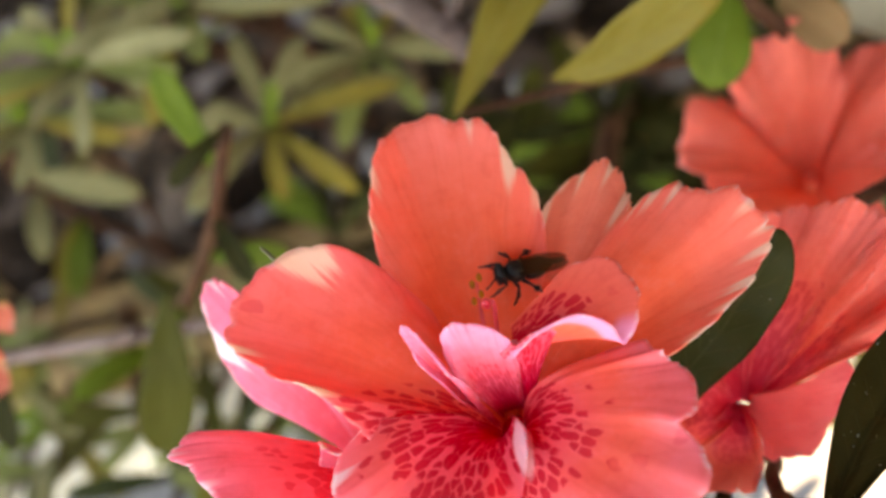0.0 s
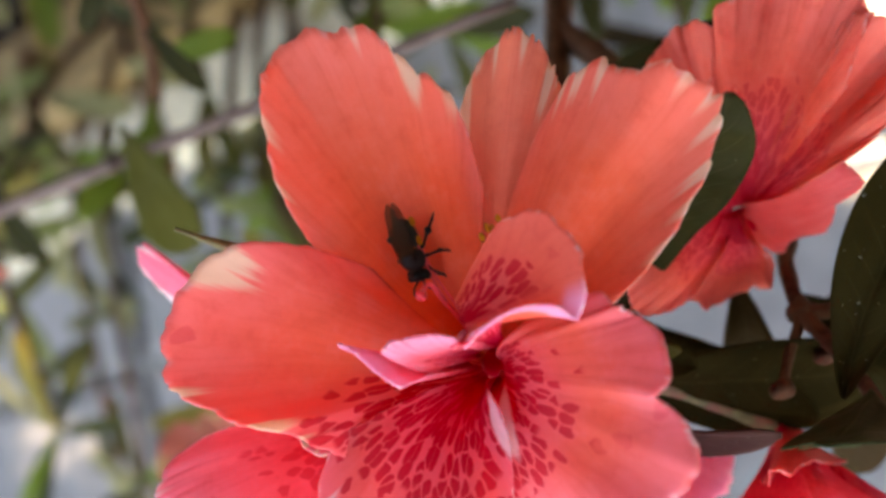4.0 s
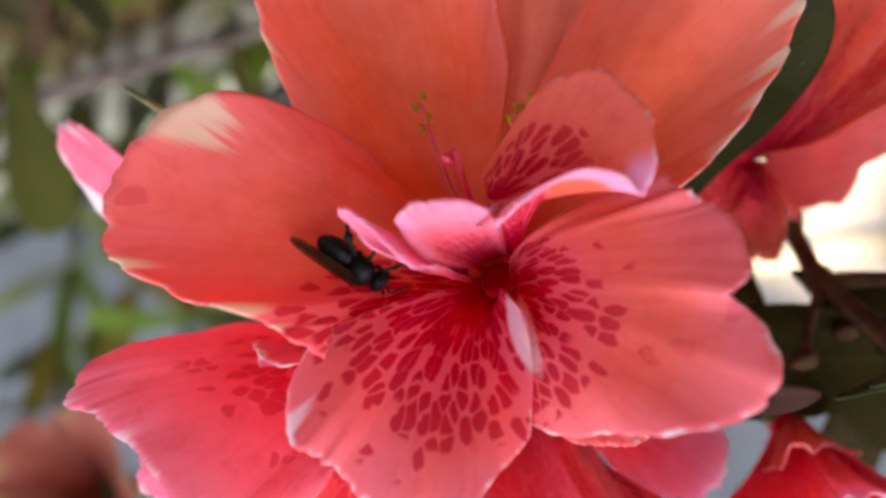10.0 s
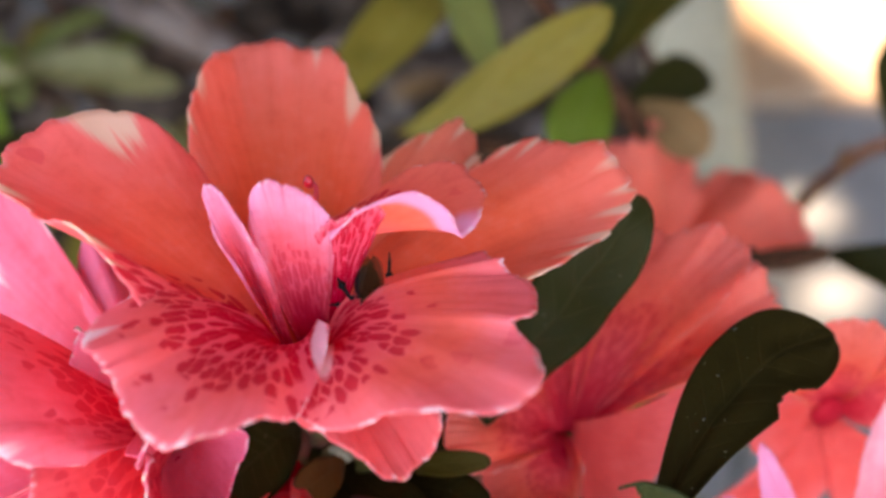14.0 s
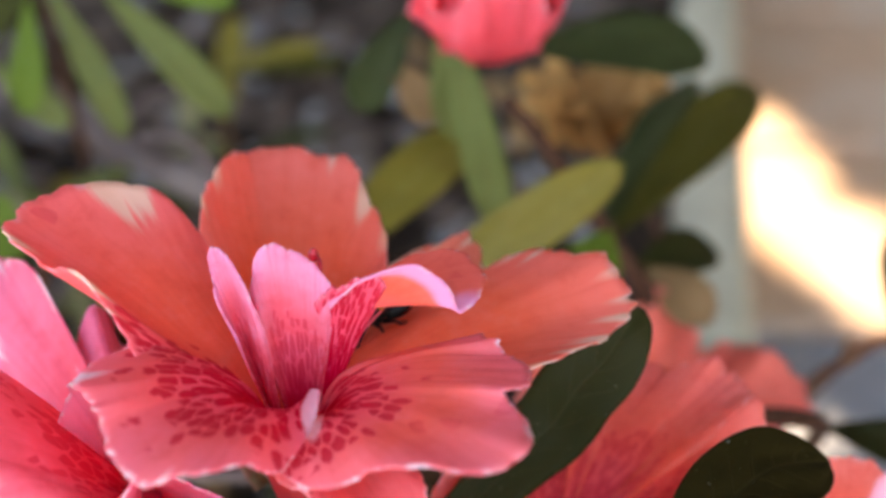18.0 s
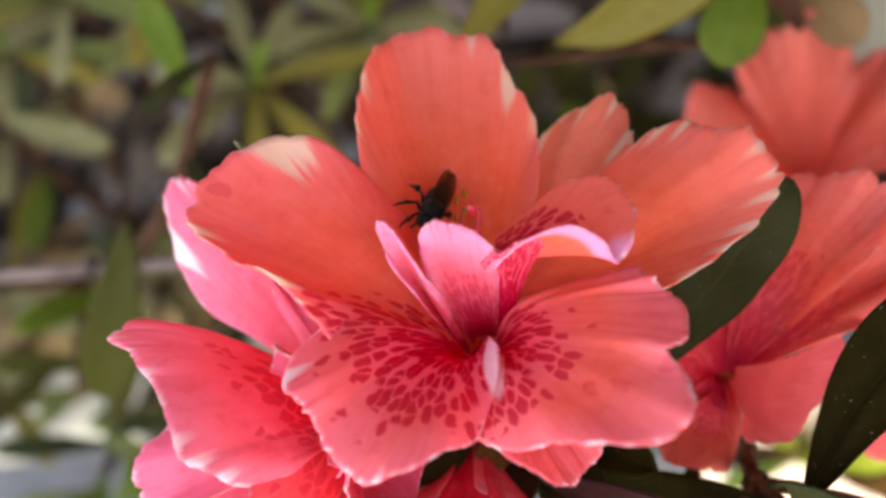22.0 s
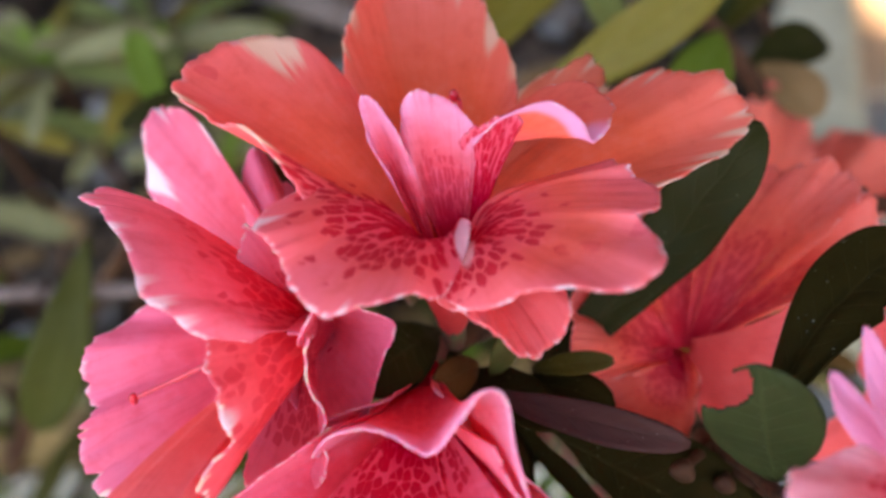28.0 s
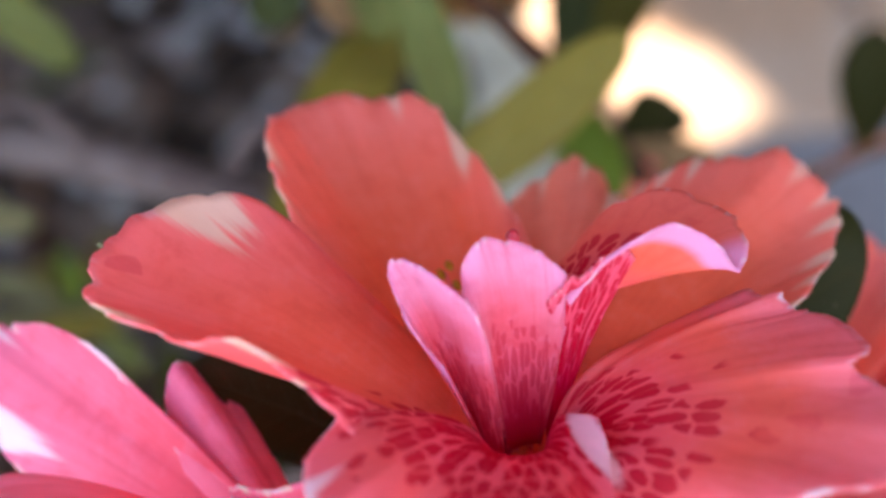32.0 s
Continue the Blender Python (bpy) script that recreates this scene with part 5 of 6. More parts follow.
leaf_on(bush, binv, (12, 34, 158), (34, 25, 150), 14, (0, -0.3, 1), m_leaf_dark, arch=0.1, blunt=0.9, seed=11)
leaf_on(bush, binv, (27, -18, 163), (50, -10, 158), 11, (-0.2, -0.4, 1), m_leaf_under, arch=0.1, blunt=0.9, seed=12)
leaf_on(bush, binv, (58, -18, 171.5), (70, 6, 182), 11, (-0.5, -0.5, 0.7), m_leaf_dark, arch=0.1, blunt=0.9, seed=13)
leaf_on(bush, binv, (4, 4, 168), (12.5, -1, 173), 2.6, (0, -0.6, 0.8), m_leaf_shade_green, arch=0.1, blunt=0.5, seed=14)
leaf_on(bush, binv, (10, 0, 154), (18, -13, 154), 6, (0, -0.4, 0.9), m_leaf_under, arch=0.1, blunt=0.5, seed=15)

# dark leaves added to fill the gaps under the flowers with painted shade
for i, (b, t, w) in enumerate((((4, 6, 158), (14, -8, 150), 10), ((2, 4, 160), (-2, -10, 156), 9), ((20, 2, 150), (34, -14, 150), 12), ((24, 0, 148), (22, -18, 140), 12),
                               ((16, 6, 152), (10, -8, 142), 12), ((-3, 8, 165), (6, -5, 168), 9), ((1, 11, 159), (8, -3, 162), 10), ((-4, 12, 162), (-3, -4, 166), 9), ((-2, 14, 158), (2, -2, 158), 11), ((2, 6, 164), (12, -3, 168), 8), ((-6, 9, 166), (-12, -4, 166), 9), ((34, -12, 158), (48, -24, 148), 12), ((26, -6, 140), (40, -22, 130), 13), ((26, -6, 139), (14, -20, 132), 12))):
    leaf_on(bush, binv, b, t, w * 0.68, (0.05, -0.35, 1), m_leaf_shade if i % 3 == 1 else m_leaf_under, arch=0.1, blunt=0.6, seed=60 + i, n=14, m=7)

dark_twig, dinv = branch_thing("dark bare azalea twig between the far flowers", [([(70, 178, 16), (74, 110, 80), (64, 56, 136), (47, 39, 154), (38, 33.5, 161), (32, 29.5, 166)], 1.7, 0.8), ([(47, 39, 154), (48, 36, 158), (47.6, 34.6, 160)], 0.8, 0.5)], "azalea branches")
leaf_on(dark_twig, dinv, (66, 60, 132), (84, 40, 138), 9, (-0.2, -0.5, 0.9), m_leaf_dark, arch=0.08, blunt=0.85, seed=91)

sprig, sinv = branch_thing("azalea sprig with olive leaves behind the open flower", [
    ([(52, 175, 14), (54, 110, 90), (47.6, 79, 135), (32, 84, 164), (24, 86, 176)], 2.2, 0.9),
    ([(47.6, 79, 135), (20, 80, 146), (8, 77, 152.5)], 0.9, 0.6),
    ([(28, 80, 143), (8, 80, 146), (-8, 77, 152)], 0.8, 0.5),
    ([(47.6, 79, 135), (50, 100, 140), (46, 140, 140)], 0.9, 0.7),
], "azalea branches")
leaf_on(sprig, sinv, (8, 77, 152.5), (38.0, 69, 173.5), 9.5, (-0.4, -0.75, 0.6), m_leaf_olive, label="olive-yellow leaf", fold=0.15, blunt=0.85, seed=21, n=30, path=[(16, 73.5, 157), (26, 70.5, 164.5)])
leaf_on(sprig, sinv, (-8, 77, 152), (21, 106, 161), 12, (-0.4, -0.7, 0.7), m_leaf_olive, label="olive-yellow leaf", arch=0.04, blunt=0.9, seed=22, n=30)
leaf_on(sprig, sinv, (35, 86, 148), (72.3, 132, 150.6), 12, (0.1, -0.6, 0.8), m_leaf_shade_green, arch=0.05, blunt=0.9, seed=23)
leaf_on(sprig, sinv, (37, 85, 149), (61.3, 131, 153.5), 9, (-0.5, -0.6, 0.6), m_leaf_deep, arch=0.06, blunt=0.8, seed=24)
leaf_on(sprig, sinv, (41, 82, 146), (56.5, 92, 143.8), 9, (-0.1, -0.5, 0.9), m_leaf_dark, arch=0.06, blunt=1.1, seed=25)
leaf_on(sprig, sinv, (18, 92, 186), (23, 90, 151.5), 7.5, (-0.3, -1, 0.1), m_leaf_pale, label="pale green hanging leaf", arch=0.05, blunt=0.8, seed=26)
leaf_on(sprig, sinv, (16, 100, 184), (17, 99, 163), 6, (-0.1, -1, 0.1), m_leaf_pale, arch=0.05, blunt=0.9, seed=27)
leaf_on(sprig, sinv, (27, 99, 177), (59, 112, 168), 13, (0.1, -0.6, 0.8), m_leaf_deep, arch=0.06, blunt=0.75, seed=28)
leaf_on(sprig, sinv, (12, 102, 184), (2, 102, 168), 8, (0.1, -0.8, 0.6), m_leaf_deep, arch=0.08, blunt=0.8, seed=29)
leaf_on(sprig, sinv, (38, 80, 156), (30, 66, 152), 10, (0.1, -0.6, 0.9), m_leaf_bright, arch=0.08, blunt=0.9, seed=30)
leaf_on(sprig, sinv, (44, 84, 146), (52, 74, 142), 9, (0.1, -0.6, 0.9), m_leaf_dry, label="dry tan leaf", arch=0.12, blunt=0.9, seed=31)
leaf_on(sprig, sinv, (8, 101, 177), (15, 100, 166), 7, (0.0, -1, 0.4), m_leaf_dry, label="dry tan leaf", arch=0.12, blunt=0.9, seed=32)

bud = thing("flower_bud", Vector((22.5, 88, 184)) * MM, "tight ruffled coral-pink azalea bud above the sprig", "bud")
for i in range(9):
    a = i * 2.4
    g = 1.0 if i < 5 else 0.62
    rim = [(g * r * math.cos(a + d), g * r * math.sin(a + d), z + (1 - g) * 5) for d, r, z in ((-1.0, 6.5, 1.0), (-0.8, 9.6, 5.5), (-0.4, 10.6, 10.5), (-0.1, 8.4, 13.5), (0.3, 9.0, 13.0), (0.6, 10.4, 9.5), (0.9, 9.0, 4.5), (1.1, 6.0, 0.5))]
    petal(bud, rim, m_bud, polar=False, z0=-1.5, k=1.5, bulge=-2.2, ruffle=1.5, waves=5, jag=0.10, r0=4.0, seed=70 + i, nv=48, ns=18)
withered = thing("withered_flower", Vector((45, 138, 138)) * MM, "crumpled brown withered azalea flower", "withered flower")
for i in range(14):
    a, q = i * 2.4, 0.6 + 0.4 * ((i * 37) % 10) / 10
    c, s_ = math.cos(a), math.sin(a)
    r = 15 * q
    petal(withered, [(r * 0.5 * math.cos(a - 0.7), r * 0.5 * math.sin(a - 0.7), 4), (r * math.cos(a - 0.4), r * math.sin(a - 0.4), 9 + 6 * q), (r * 0.9 * c, r * 0.9 * s_, 15 * q), (r * math.cos(a + 0.4), r * math.sin(a + 0.4), 8), (r * 0.5 * math.cos(a + 0.7), r * 0.5 * math.sin(a + 0.7), 2)],
          m_withered, polar=False, z0=-1, bulge=2.0, ruffle=2.2, waves=4, seed=80 + i, nv=20, ns=10)


def leafy_branch(root, top, leaves, size, mats, seed, group="background branches", label="leafy azalea branch in the shade behind the flowers"):
    rng = random.Random(seed)
    root, top = Vector(root), Vector(top)
    mid = (root + top) / 2 + Vector((rng.uniform(-12, 12), rng.uniform(-12, 12), 8))
    e, inv = branch_thing(label, [([root, mid, top], 1.7, 0.8)], group)
    pts = spline([root, mid, top], 24)
    for i in range(leaves):
        q = pts[min(23, int(10 + 13 * (i + 0.5) / leaves))] if i < leaves * 0.55 else pts[-1]
        a, el = rng.uniform(0, 6.28), rng.uniform(-0.5, 0.6)
        d = Vector((math.cos(a) * math.cos(el), math.sin(a) * math.cos(el), math.sin(el)))
        L = size * rng.uniform(0.65, 1.15)
        leaf_on(e, inv, q, q + d * L, L * rng.uniform(0.17, 0.25), (rng.uniform(-0.3, 0.3), -0.4, 1), rng.choice(mats), arch=rng.uniform(0.02, 0.12), blunt=rng.uniform(0.75, 0.95), seed=seed + i, n=12, m=7)
    return e


tall, tinv = branch_thing("tall azalea shoot with long pale leaves", [([(-60, 200, 12), (-58, 175, 100), (-54, 150, 172)], 1.8, 0.8)], "azalea branches")
for i, (b, t, w, g) in enumerate((((-40, 132, 180), (-21, 129, 155), 7.5, m_leaf_pale), ((-49, 134, 181), (-39.5, 128, 153), 6, m_leaf_pale), ((-62, 134, 167), (-49, 128, 156), 6, m_leaf_pale), ((-42, 140, 182), (-18, 134, 174), 7, m_leaf_bright),
                                  ((-52, 132, 178), (-55, 126, 160), 6, m_leaf_bright), ((-53, 142, 178), (-70, 132, 164), 7, m_leaf_mid), ((-50, 140, 180), (-32, 150, 176), 7, m_leaf_mid), ((-54, 150, 170), (-74, 150, 172), 7, m_leaf_mid))):
    leaf_on(tall, tinv, b, t, w, (0.3, -0.8, 0.5), g, arch=0.05, blunt=0.9, seed=41 + i)
for i, pts in enumerate(([(-140, 172, 14), (-114, 84, 56), (-90, 71, 96), (-62, 68, 130), (-45, 71, 156)], [(-170, 172, 16), (-160, 112, 42), (-140, 84, 78), (-112, 78, 122)], [(-160, 112, 42), (-136, 92, 88), (-118, 96, 112)])):
    pts = [(x, y + (16 if y < 120 else 0), z) for x, y, z in pts]
    e, inv = branch_thing("thin dark brown azalea stem with small leaves", [(pts, 2.1, 1.1)], "bare stems")
    if i == 0:
        leaf_on(e, inv, (-64, 70, 142), (-80, 57, 113), 11, (0.2, -0.9, 0.3), m_leaf_mid, label="long grey-green hanging leaf", arch=0.04, blunt=0.85, seed=77)
    sp = spline([Vector(p) for p in pts], 24)
    rng0 = random.Random(300 + i)
    for j in range(9):
        q = sp[7 + 2 * j if 7 + 2 * j < 24 else 23]
        a, el = rng0.uniform(0, 6.28), rng0.uniform(-0.3, 0.7)
        d = Vector((math.cos(a) * math.cos(el), math.sin(a) * math.cos(el), math.sin(el)))
        L = rng0.uniform(13, 24)
        leaf_on(e, inv, q, q + d * L, L * 0.27, (0, -0.4, 1), rng0.choice([m_leaf_bright, m_leaf_mid, m_leaf_pale, m_leaf_dark]), arch=0.06, blunt=0.85, seed=j, n=12, m=7)

MIX = [m_leaf_pale, m_leaf_cream, m_leaf_mid, m_leaf_shade_green, m_leaf_bright, m_leaf_olive, m_leaf_deep]
spots_b = [(-120, 150, 110, 34), (-48, 62, 92, 26), (-78, 48, 74, 24), (-92, 105, 66, 22),
           (-110, 40, 60, 26), (-60, 20, 56, 24), (-140, 90, 90, 28), (-90, 190, 120, 34), (-150, 190, 110, 34), (-40, 240, 110, 34),
           (62, 60, 95, 26), (70, 20, 80, 28), (-95, 0, 45, 24), (-125, 10, 70, 26), (-150, 50, 78, 24), (-142, 34, 66, 24), (-170, 40, 40, 24)]
for i, (x, y, z, s) in enumerate(spots_b):
    if x > 54:
        continue                 # the sunny side stays bare
    rx, ry = x + 25 * math.sin(i * 2.1), max(y + 30, 168 + 12 * math.cos(i * 1.3))
    leafy_branch((rx, ry, bed_height(rx * MM, ry * MM) / MM - 3), (x, y, z), 15 if y < 70 else 10, s, MIX, 100 + i * 7)


def whorl(root, centre, count, length, seed, turn=0.0):
    """A shoot that ends in a star of long narrow leaves."""
    rng = random.Random(seed)
    c, r = Vector(centre), Vector((root[0], root[1], bed_height(root[0] * MM, root[1] * MM) / MM - 3))
    e, inv = branch_thing("azalea shoot ending in a star of long narrow olive leaves", [([r, (r + c) / 2 + Vector((6, 6, 4)), c], 1.5, 0.8)], "leaf stars")
    for i in range(count):
        a = turn + 2 * math.pi * i / count + rng.uniform(-0.25, 0.25)
        el = rng.uniform(-0.35, 0.45)
        d = Vector((math.cos(a) * math.cos(el), math.sin(a) * math.cos(el) * 0.8, math.sin(el)))
        L = length * rng.uniform(0.7, 1.1)
        leaf_on(e, inv, c, c + d * L, L * rng.uniform(0.17, 0.22), (rng.uniform(-0.3, 0.3), -0.5, 1), rng.choice([m_leaf_cream, m_leaf_cream, m_leaf_pale, m_leaf_olive]), arch=rng.uniform(0.02, 0.14), blunt=rng.uniform(0.6, 0.9), seed=seed + i, n=14, m=7)
    for i in range(2):
        leaf_on(e, inv, c, c + Vector((rng.uniform(-6, 6), rng.uniform(-6, 6), 9)), 3, (0, -1, 0.4), m_leaf_bright, arch=0.05, blunt=0.8, seed=seed + 40 + i, n=10, m=7)


whorl((-110, 182), (-86, 140, 130), 11, 32, 701, 0.3)
whorl((-70, 190), (-56, 130, 106), 10, 30, 702, 0.9)
whorl((-60, 200), (-66, 152, 124), 9, 30, 703, 0.1)
whorl((-130, 180), (-104, 142, 118), 9, 30, 704, 0.6)
whorl((-30, 200), (-34, 150, 96), 9, 28, 705, 0.2)

# low foliage added at the foot of the bush; its dark leaves stand in for shade over the paving
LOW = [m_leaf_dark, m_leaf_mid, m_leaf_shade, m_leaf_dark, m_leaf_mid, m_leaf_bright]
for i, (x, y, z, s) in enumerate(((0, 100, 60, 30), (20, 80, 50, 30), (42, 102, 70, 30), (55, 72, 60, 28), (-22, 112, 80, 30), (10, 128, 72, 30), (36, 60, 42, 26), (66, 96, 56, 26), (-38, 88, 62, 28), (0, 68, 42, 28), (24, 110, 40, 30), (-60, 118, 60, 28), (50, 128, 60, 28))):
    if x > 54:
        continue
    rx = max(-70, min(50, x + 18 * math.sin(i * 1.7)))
    leafy_branch((rx, 172, bed_height(rx * MM, 0.172) / MM - 3), (x, y, z), 16, s, LOW, 500 + i * 11, "low branches", "low azalea branch added as dark shade at the foot of the bush")

# loose sticks
stick = thing("stick", Vector((-106, 75.5, 131.4)) * MM, "thin straight grey-brown stick lying across the bush", "stick")
v, f = tube_mesh([Vector((p, -0.168 * p, 0.006 * p)) * MM for p in (-60, 0, 50, 105)], [1.6 * MM, 1.5 * MM, 1.2 * MM, 0.9 * MM], 10, 30, 0.15)
link_mesh("shaft", v, f, m_twig_pale, stick)
for p in (-22, 31, 68):
    v, f = blob_mesh((4 * MM, 3.6 * MM, 3.4 * MM), 8, 10)
    link_mesh("knot", [q + Vector((p, -0.168 * p, 0.006 * p + 0.6)) * MM for q in v], f, m_twig_grey, stick)
fallen = thing("dead_branch", Vector((-36.5, 152, 131.8)) * MM, "thick bare grey branch leaning through the bush", "branch")
v, f = tube_mesh([Vector((0.57 * p, -p, 0.243 * p + 1.5 * math.sin(p * 0.06))) * MM for p in (-120, -60, -20, 20, 45, 62)], [4.6 * MM, 4.2 * MM, 3.9 * MM, 3.3 * MM, 2.8 * MM], 12, 50, 0.3)
link_mesh("limb", v, f, m_twig_grey, fallen)
for p, dx, dz in ((-30, 16, 14), (26, -14, 16), (50, 12, 10)):
    c = Vector((0.57 * p, -p, 0.243 * p + 1.5 * math.sin(p * 0.06)))
    tube("side_twig", [c * MM, (c + Vector((dx * 0.5, 2, dz * 0.7))) * MM, (c + Vector((dx, -3, dz))) * MM], [1.6 * MM, 0.8 * MM], m_twig_grey, fallen, 8, bumpy=0.2)

shoot = thing("bare_twig", Vector((56, 176, 22)) * MM, "bare brown twig with small buds beside the edging", "twig")
tube("shaft", [Vector(q) * MM for q in ((0, 0, -4), (6, -50, 50), (13, -79, 78), (20, -79, 87), (25, -79, 92), (32, -79, 96), (48, -82, 100))], [2.0 * MM, 1.8 * MM, 1.5 * MM, 1.3 * MM, 0.9 * MM], m_stem, shoot, 8, n=40, bumpy=0.3)
for a, b in (((25, -79, 92), (26.5, -79, 97.5)), ((33, -79, 96), (37, -78, 101)), ((18, -79, 85), (14, -80, 88))):
    tube("bud", [Vector(a) * MM, (Vector(a) + Vector(b)) / 2 * MM, Vector(b) * MM], [0.5 * MM, 1.0 * MM, 0.3 * MM], m_stem, shoot, 8)

vv, ff, uu = leaf_mesh((33.0, -84.0, 101.0), (33.0, -84.0, 124.0), 11, (-0.5, -0.8, 0.2), arch=0.05, blunt=0.8, seed=92)
link_mesh("leaf", vv, ff, m_leaf_dark, shoot, "dark green leaf", uu, solid=0.0003)

# litter on the soil
rng = random.Random(5)
for i in range(60):
    y = 0.175 + 0.33 * rng.random() ** 1.2
    x = rng.uniform(-0.22, edge_x(y) - 0.025)
    z = bed_height(x, y) / MM + 2.5
    a = rng.uniform(0, 6.28)
    L = rng.uniform(16, 34)
    e = thing("dry_leaf", (x, y, (z) * MM), "curled dead leaf on the soil", "leaf", "dead leaves on the soil")
    vv, ff, uu = leaf_mesh((0, 0, 0), (L * math.cos(a), L * math.sin(a), rng.uniform(-1, 3)), L * 0.36, (rng.uniform(-0.4, 0.4), rng.uniform(-0.4, 0.4), 1), arch=rng.uniform(0.02, 0.16), fold=rng.uniform(0.1, 0.6), seed=i, n=10, m=7)
    link_mesh("blade", vv, ff, rng.choice([m_leaf_dry, m_leaf_grey, m_leaf_grey]), e, "", uu, solid=0.0003)
gv, gf = [], []
for i in range(420):
    y = 0.16 + 0.5 * rng.random() ** 1.3
    x = rng.uniform(-0.3, edge_x(y) - 0.02)
    z = bed_height(x, y)
    r = rng.uniform(1.5, 6) * MM
    bv, bf = blob_mesh((2 * r, 1.6 * r, 1.2 * r), 5, 7)
    o, turn = len(gv), Matrix.Rotation(rng.uniform(0, 6.28), 3, "Z")
    gv += [turn @ (q * (1 + 0.3 * noise.noise(q * 400 + Vector((i, 0, 0))))) + Vector((x, y, z + 0.3 * r)) for q in bv]
    gf += [tuple(k + o for k in face) for face in bf]
tagged(link_mesh("gravel", gv, gf, m_gravel), "grey stones and bark crumbs on the soil", "gravel", kind="stuff")
for i in range(26):
    y = 0.18 + 0.3 * rng.random()
    x = rng.uniform(-0.25, edge_x(y) - 0.06)
    a, L = rng.uniform(0, 6.28), rng.uniform(0.02, 0.06)
    e = thing("twig", (x, y, bed_height(x, y) + 0.003), "thin dry twig on the soil", "twig", "twigs on the soil")
    v, f = tube_mesh([Vector((0, 0, 0)), Vector((L * 0.5 * math.cos(a), L * 0.5 * math.sin(a), 0.003)), Vector((L * math.cos(a + 0.15), L * math.sin(a + 0.15), 0.001))], [0.0012, 0.0006], 6, 10, 0.2)
    link_mesh("shaft", v, f, m_twig_grey if i % 2 else m_stem, e)


# ---- the bee ----
BM = 0.00118
bee = thing("stingless_bee", (0, 0, 0), "small black stingless bee with smoky brown wings", "bee")


def bee_blob(name, centre, size, mat=m_bee, shape=lambda t: 1.0, rings=14, label="", parent=None):
    v, f = blob_mesh([s * BM for s in size], rings, 18, shape)
    c = Vector(centre) * BM
    return link_mesh(name, [q + c for q in v], f, mat, parent or bee, label)


# x runs forward, z up from the belly, millimetres
thorax = bee_blob("thorax", (0.0, 0, 1.4), (2.2, 2.2, 2.0))
head = bee_blob("head", (1.45, 0, 1.15), (1.1, 1.95, 1.7), shape=lambda t: 0.9 + 0.2 * t)
for s in (-1, 1):
    v, f = blob_mesh((0.8 * BM, 0.45 * BM, 1.25 * BM), 8, 10)
    link_mesh("eye", [q + Vector((1.55, s * 0.78, 1.2)) * BM for q in v], f, m_bee, head, "dark glossy compound eye")
    tube("antenna", [Vector(p) * BM for p in ((1.9, s * 0.25, 1.3), (2.45, s * 0.6, 1.75), (2.9, s * 0.95, 1.3), (3.25, s * 1.15, 0.9))], [0.09 * BM, 0.08 * BM], m_bee_leg, head, 6)
abdomen = bee_blob("abdomen", (-2.1, 0, 1.2), (3.0, 2.1, 1.9), shape=lambda t: 0.78 + 0.3 * t, rings=18)
for i in range(4):
    x = -1.2 - 0.55 * i
    v, f = [], []
    rr = 1.06 - 0.11 * i
    for a in range(24):
        ang = 2 * math.pi * a / 24
        for dx, dr in ((-0.06, 0.0), (0.0, 0.05), (0.06, 0.0)):
            v.append(Vector((x + dx, (rr + dr) * 0.98 * math.cos(ang), 1.15 + (rr + dr) * 0.88 * math.sin(ang))) * BM)
    for a in range(24):
        b = (a + 1) % 24
        for q in range(2):
            f.append((a * 3 + q, b * 3 + q, b * 3 + q + 1, a * 3 + q + 1))
    link_mesh("segment_band", v, f, m_bee_leg, abdomen)
for s in (-1, 1):
    for fore in (1, 0):
        L, W = (5.3, 1.7) if fore else (3.7, 1.2)
        v, f = [], []
        n, m = 16, 6
        for i in range(n + 1):
            t = i / n
            w = W * (0.25 + 0.75 * math.sin(math.pi * min(1, 0.12 + 0.8 * t)) ** 0.7) * (1 if t < 0.85 else max(0.25, math.cos((t - 0.85) / 0.15 * 1.3)))
            for j in range(m):
                q = j / (m - 1)
                x = 0.2 - t * L
                y = s * (0.34 - 0.10 * t) + s * (q - 0.5) * w * 0.8
                v.append(Vector((x, y, 2.15 + 0.12 * fore + 0.12 * math.sin(q * 9) * 0.3 + 0.05 * t)) * BM)
        for i in range(n):
            for j in range(m - 1):
                f.append((i * m + j, i * m + j + 1, (i + 1) * m + j + 1, (i + 1) * m + j))
        link_mesh("forewing" if fore else "hindwing", v, f, wing_mat, bee, "smoky translucent brown wing", solid=0.00003)
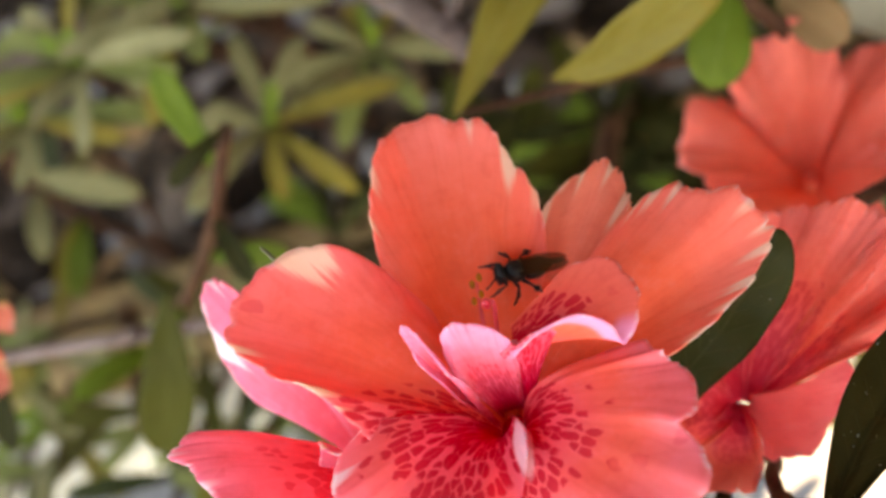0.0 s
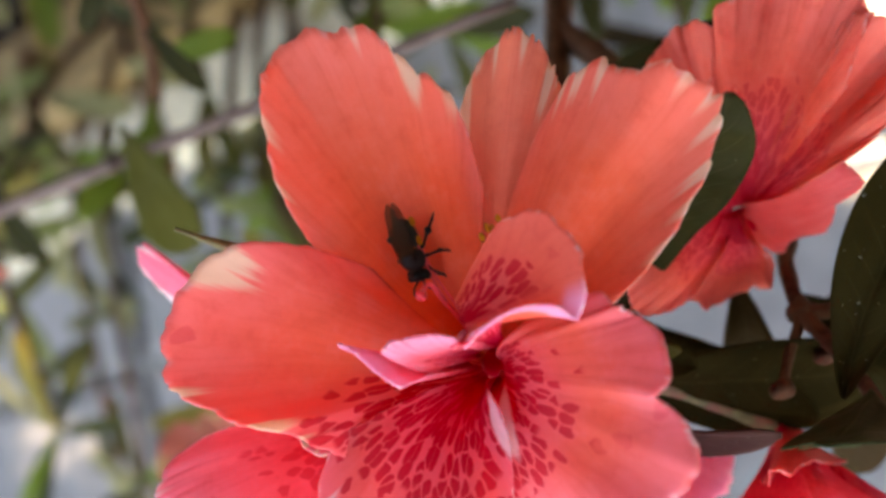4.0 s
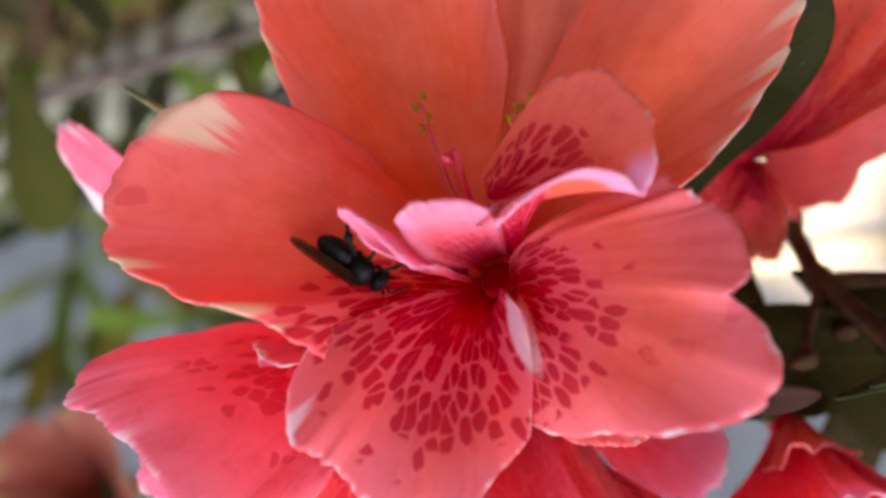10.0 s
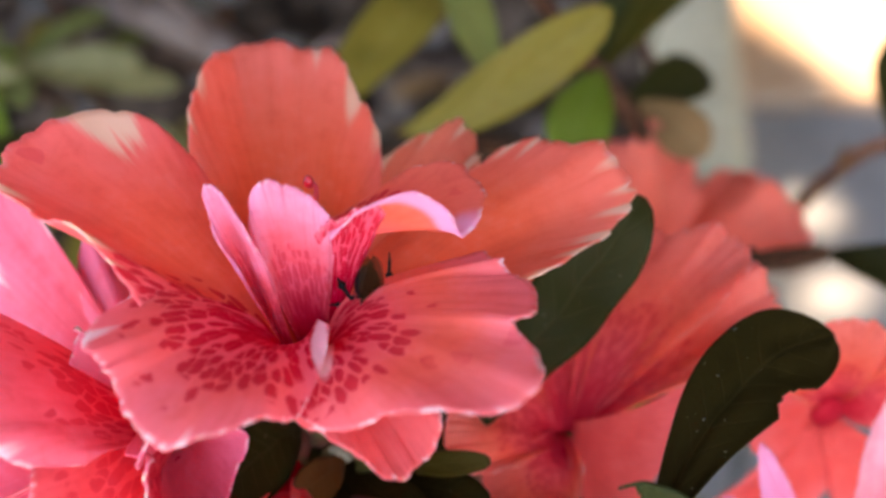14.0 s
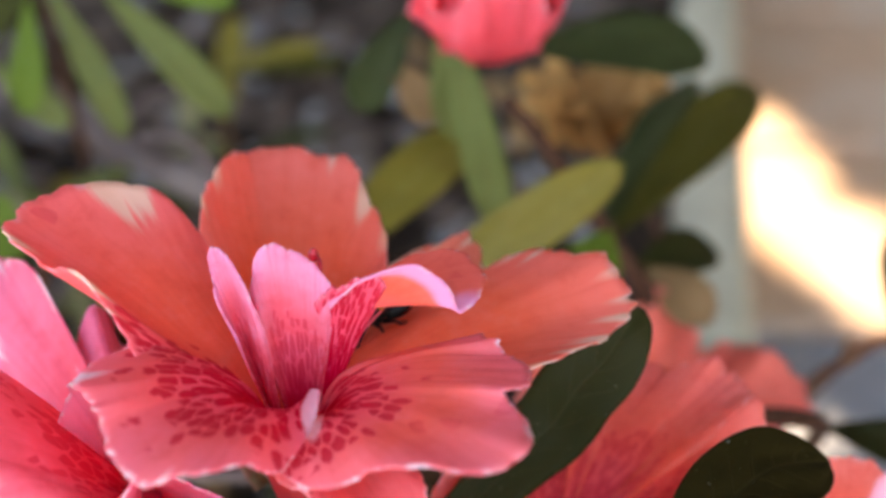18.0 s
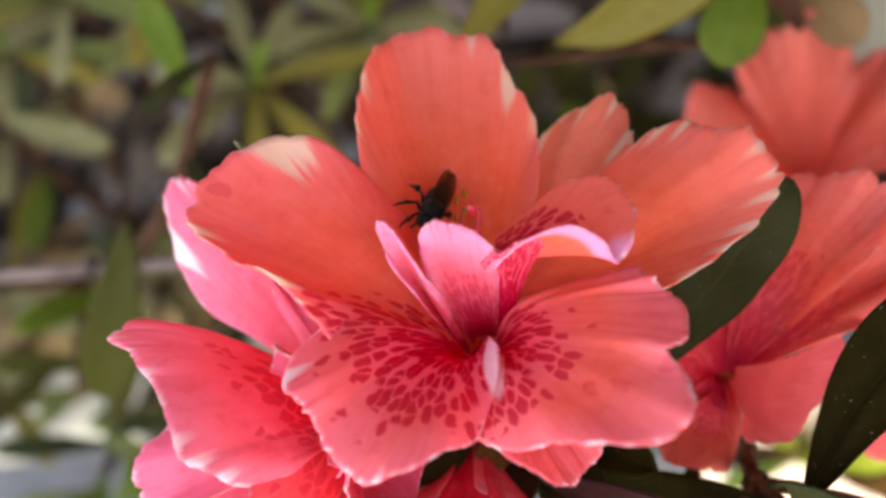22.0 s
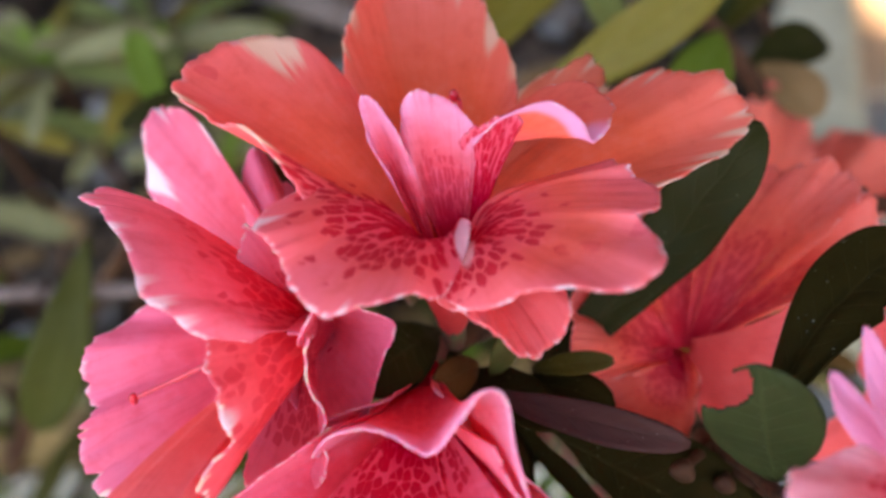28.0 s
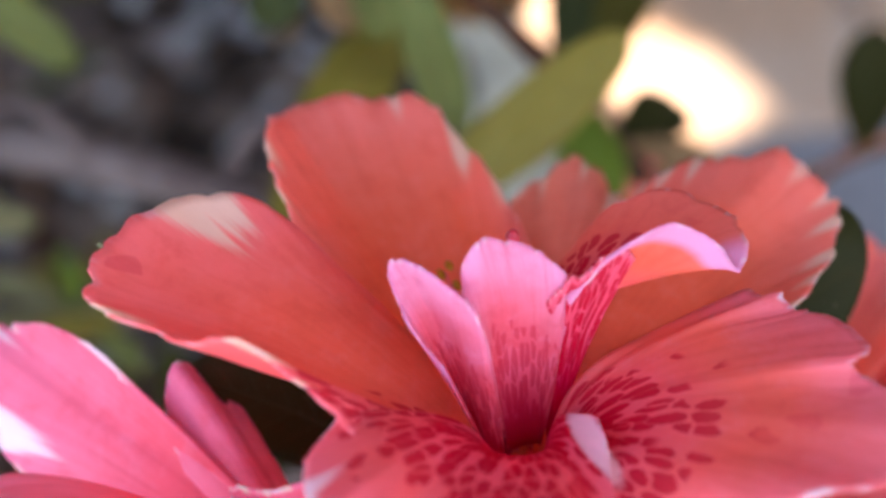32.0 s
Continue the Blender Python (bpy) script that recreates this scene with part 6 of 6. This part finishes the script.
for s in (-1, 1):
    for name, x0, pts, th in (("foreleg", 0.75, ((0, 0.45, 0.6), (0.45, 1.15, 1.0), (1.05, 1.35, 0.35), (1.35, 1.5, -0.2), (1.75, 1.55, -0.45)), 0.15),
                              ("midleg", 0.05, ((0, 0.55, 0.5), (-0.05, 1.45, 1.05), (-0.1, 2.1, 0.3), (0.15, 2.55, -0.25), (0.5, 2.85, -0.5)), 0.16),
                              ("hindleg", -0.6, ((0, 0.55, 0.6), (-0.5, 1.4, 1.25), (-1.4, 1.85, 0.75), (-2.15, 2.15, 0.0), (-2.7, 2.3, -0.45)), 0.17)):
        q = [Vector((x0 + a, s * b, c)) * BM for a, b, c in pts]
        broad = 2.1 if name == "hindleg" else 1.25
        leg = tube(name, [q[0], (q[0] + q[1]) / 2, q[1]], [th * 1.1 * BM, th * 1.25 * BM, th * 0.75 * BM], m_bee_leg, bee, 8, n=10)
        tube("shin", [q[1], (q[1] + 2 * q[2]) / 3, q[2], (q[2] * 2 + q[3]) / 3], [th * 0.6 * BM, th * 0.9 * BM, th * broad * BM, th * 0.8 * BM], m_bee_leg, leg, 8, n=12)
        tube("foot", [(q[2] * 2 + q[3]) / 3, q[3], (q[3] + q[4]) / 2, q[4]], [th * 0.7 * BM, th * 0.75 * BM, th * 0.4 * BM, th * 0.3 * BM], m_bee_leg, leg, 6, n=10)


def motions():
    rows = [(t, Matrix.Translation((x * MM, y * MM, z * MM)) @ Euler((radians(a), radians(b), radians(c))).to_matrix().to_4x4()) for t, x, y, z, a, b, c in BEE]
    walk(bee, rows)


BEE = [
    (0, 1.67, 19.64, 190.28, -20.4, -31.4, -166.0),
    (0.5, 0.65, 21.0, 191.79, -26.2, -32.5, -161.2),
    (1, -0.99, 21.78, 191.61, -4.9, 11.4, -149.0),
    (1.5, -1.79, 20.91, 191.12, 0.4, 17.8, -143.9),
    (2, -2.67, 21.35, 191.0, 0.5, 15.7, -136.5),
    (2.5, -2.31, 21.25, 190.99, 4.0, 18.5, -136.4),
    (3, -3.84, 20.72, 190.92, -4.9, 10.0, -126.6),
    (3.5, -3.18, 18.29, 190.4, -0.9, 12.5, -100.2),
    (5.5, -2.91, 15.41, 189.47, 3.7, 22.1, -131.0),
    (6, -2.59, 16.55, 189.87, 2.0, 22.1, -140.6),
    (6.5, -3.88, 16.28, 189.82, -6.8, 13.9, -124.9),
    (7, -3.17, 16.38, 189.92, -1.9, 13.6, -91.9),
    (7.5, -3.46, 15.38, 189.54, -4.3, 15.3, -125.1),
    (8, -5.38, 12.08, 190.69, -48.7, -13.8, -108.7),
    (8.5, -5.46, 11.08, 191.93, -56.8, 6.1, -74.0),
    (9, -8.05, 10.6, 194.1, -29.0, -32.0, -88.0),
    (9.25, -9.74, 10.08, 194.51, 1.4, 7.9, -117.7),
    (9.5, -11.43, 9.56, 195.24, 45.8, 20.7, -109.7),
    (10, -9.52, 7.86, 194.57, 58.9, 27.3, -57.2),
    (10.5, -8.03, 8.45, 193.43, 77.8, 39.3, -29.3),
    (11, -5.42, 4.8, 194.62, 79.5, -4.9, -42.9),
    (11.25, -3.75, 4.2, 194.23, 71.9, 39.9, -53.0),
    (11.5, -2.07, 3.61, 193.84, 7.6, 75.7, -119.0),
    (12, -0.53, 4.89, 192.55, 156.5, 75.9, 28.9),
    (12.5, 0.67, 3.61, 194.29, 110.0, 54.7, -13.5),
    (13, 2.84, 4.89, 192.11, 21.5, 86.0, -72.7),
    (13.5, 1.74, 4.92, 190.56, 86.7, 111.9, 2.5),
    (14.5, 6.67, 7.49, 190.23, 26.1, 55.1, -35.2),
    (15.5, 11.6, 10.06, 189.9, 23.5, 6.2, -7.7),
    (16, 14.21, 11.23, 189.99, 24.1, 10.0, -4.8),
    (16.25, 14.55, 12.57, 190.52, 24.2, -10.9, 41.8),
    (16.5, 14.88, 13.9, 191.05, 7.6, -24.8, 93.6),
    (16.75, 13.47, 13.7, 191.4, -5, -10, 140),
    (17, 12.04, 13.5, 190.79, -10, -8, 170),
    (17.5, 7.94, 15.5, 189.79, -10, 0, 190),
    (18, 4.92, 16.49, 188.31, -10.4, 1.2, -157.1),
    (18.25, 4.75, 17.44, 188.1, -9.4, 6.9, 162.5),
    (18.5, 4.58, 18.4, 187.88, -12.3, 11.7, 121.5),
    (19, 1.33, 22.18, 191.77, 1.6, -44.3, 154.8),
    (19.5, 1.03, 24.72, 192.92, 7.2, -42.8, 145.6),
    (19.75, 0.09, 23.42, 192.3, -8.3, -15.8, -165.1),
    (20, -0.85, 22.12, 191.68, 1.2, 12.8, -123.8),
    (20.5, -5.2, 23.97, 191.7, -9.7, 5.0, -126.1),
    (21, -7.25, 17.35, 193.08, -40.9, -8.2, -106.3),
    (21.5, -5.33, 19.88, 191.24, -40.2, 9.3, -84.3),
    (22, -6.09, 17.36, 192.23, -51.2, -18.2, -103.4),
    (22.5, -5.94, 17.49, 191.88, -47.6, -17.5, -106.9),
    (23, -8.38, 17.17, 193.53, -32.1, 1.4, -108.4),
    (23.5, -11.53, 13.95, 196.46, -27.3, 17.7, -113.6),
    (24, -14.25, 8.78, 196.02, -30.3, 17.5, -77.2),
    (24.5, -17.64, -0.01, 200.39, -15.2, 12.3, -128.7),
    (24.8, -25.64, -6.01, 209.39, -15.2, 12.3, -128.7),
    (25.2, -70, -30, 250, -15.2, 12.3, -128.7),
    (25.7, -210, -70, 340, -7.6, 6.15, -128.7),
    (26.3, -480, -160, 300, 0, 0, -128.7),
    (27.5, -800, -420, 60, 0, 0, -128.7),
    (28.0, -820, -440, 1.2, 0, 0, -128.7),
    (32.0, -820, -440, 1.2, 0, 0, -128.7),

]
motions()
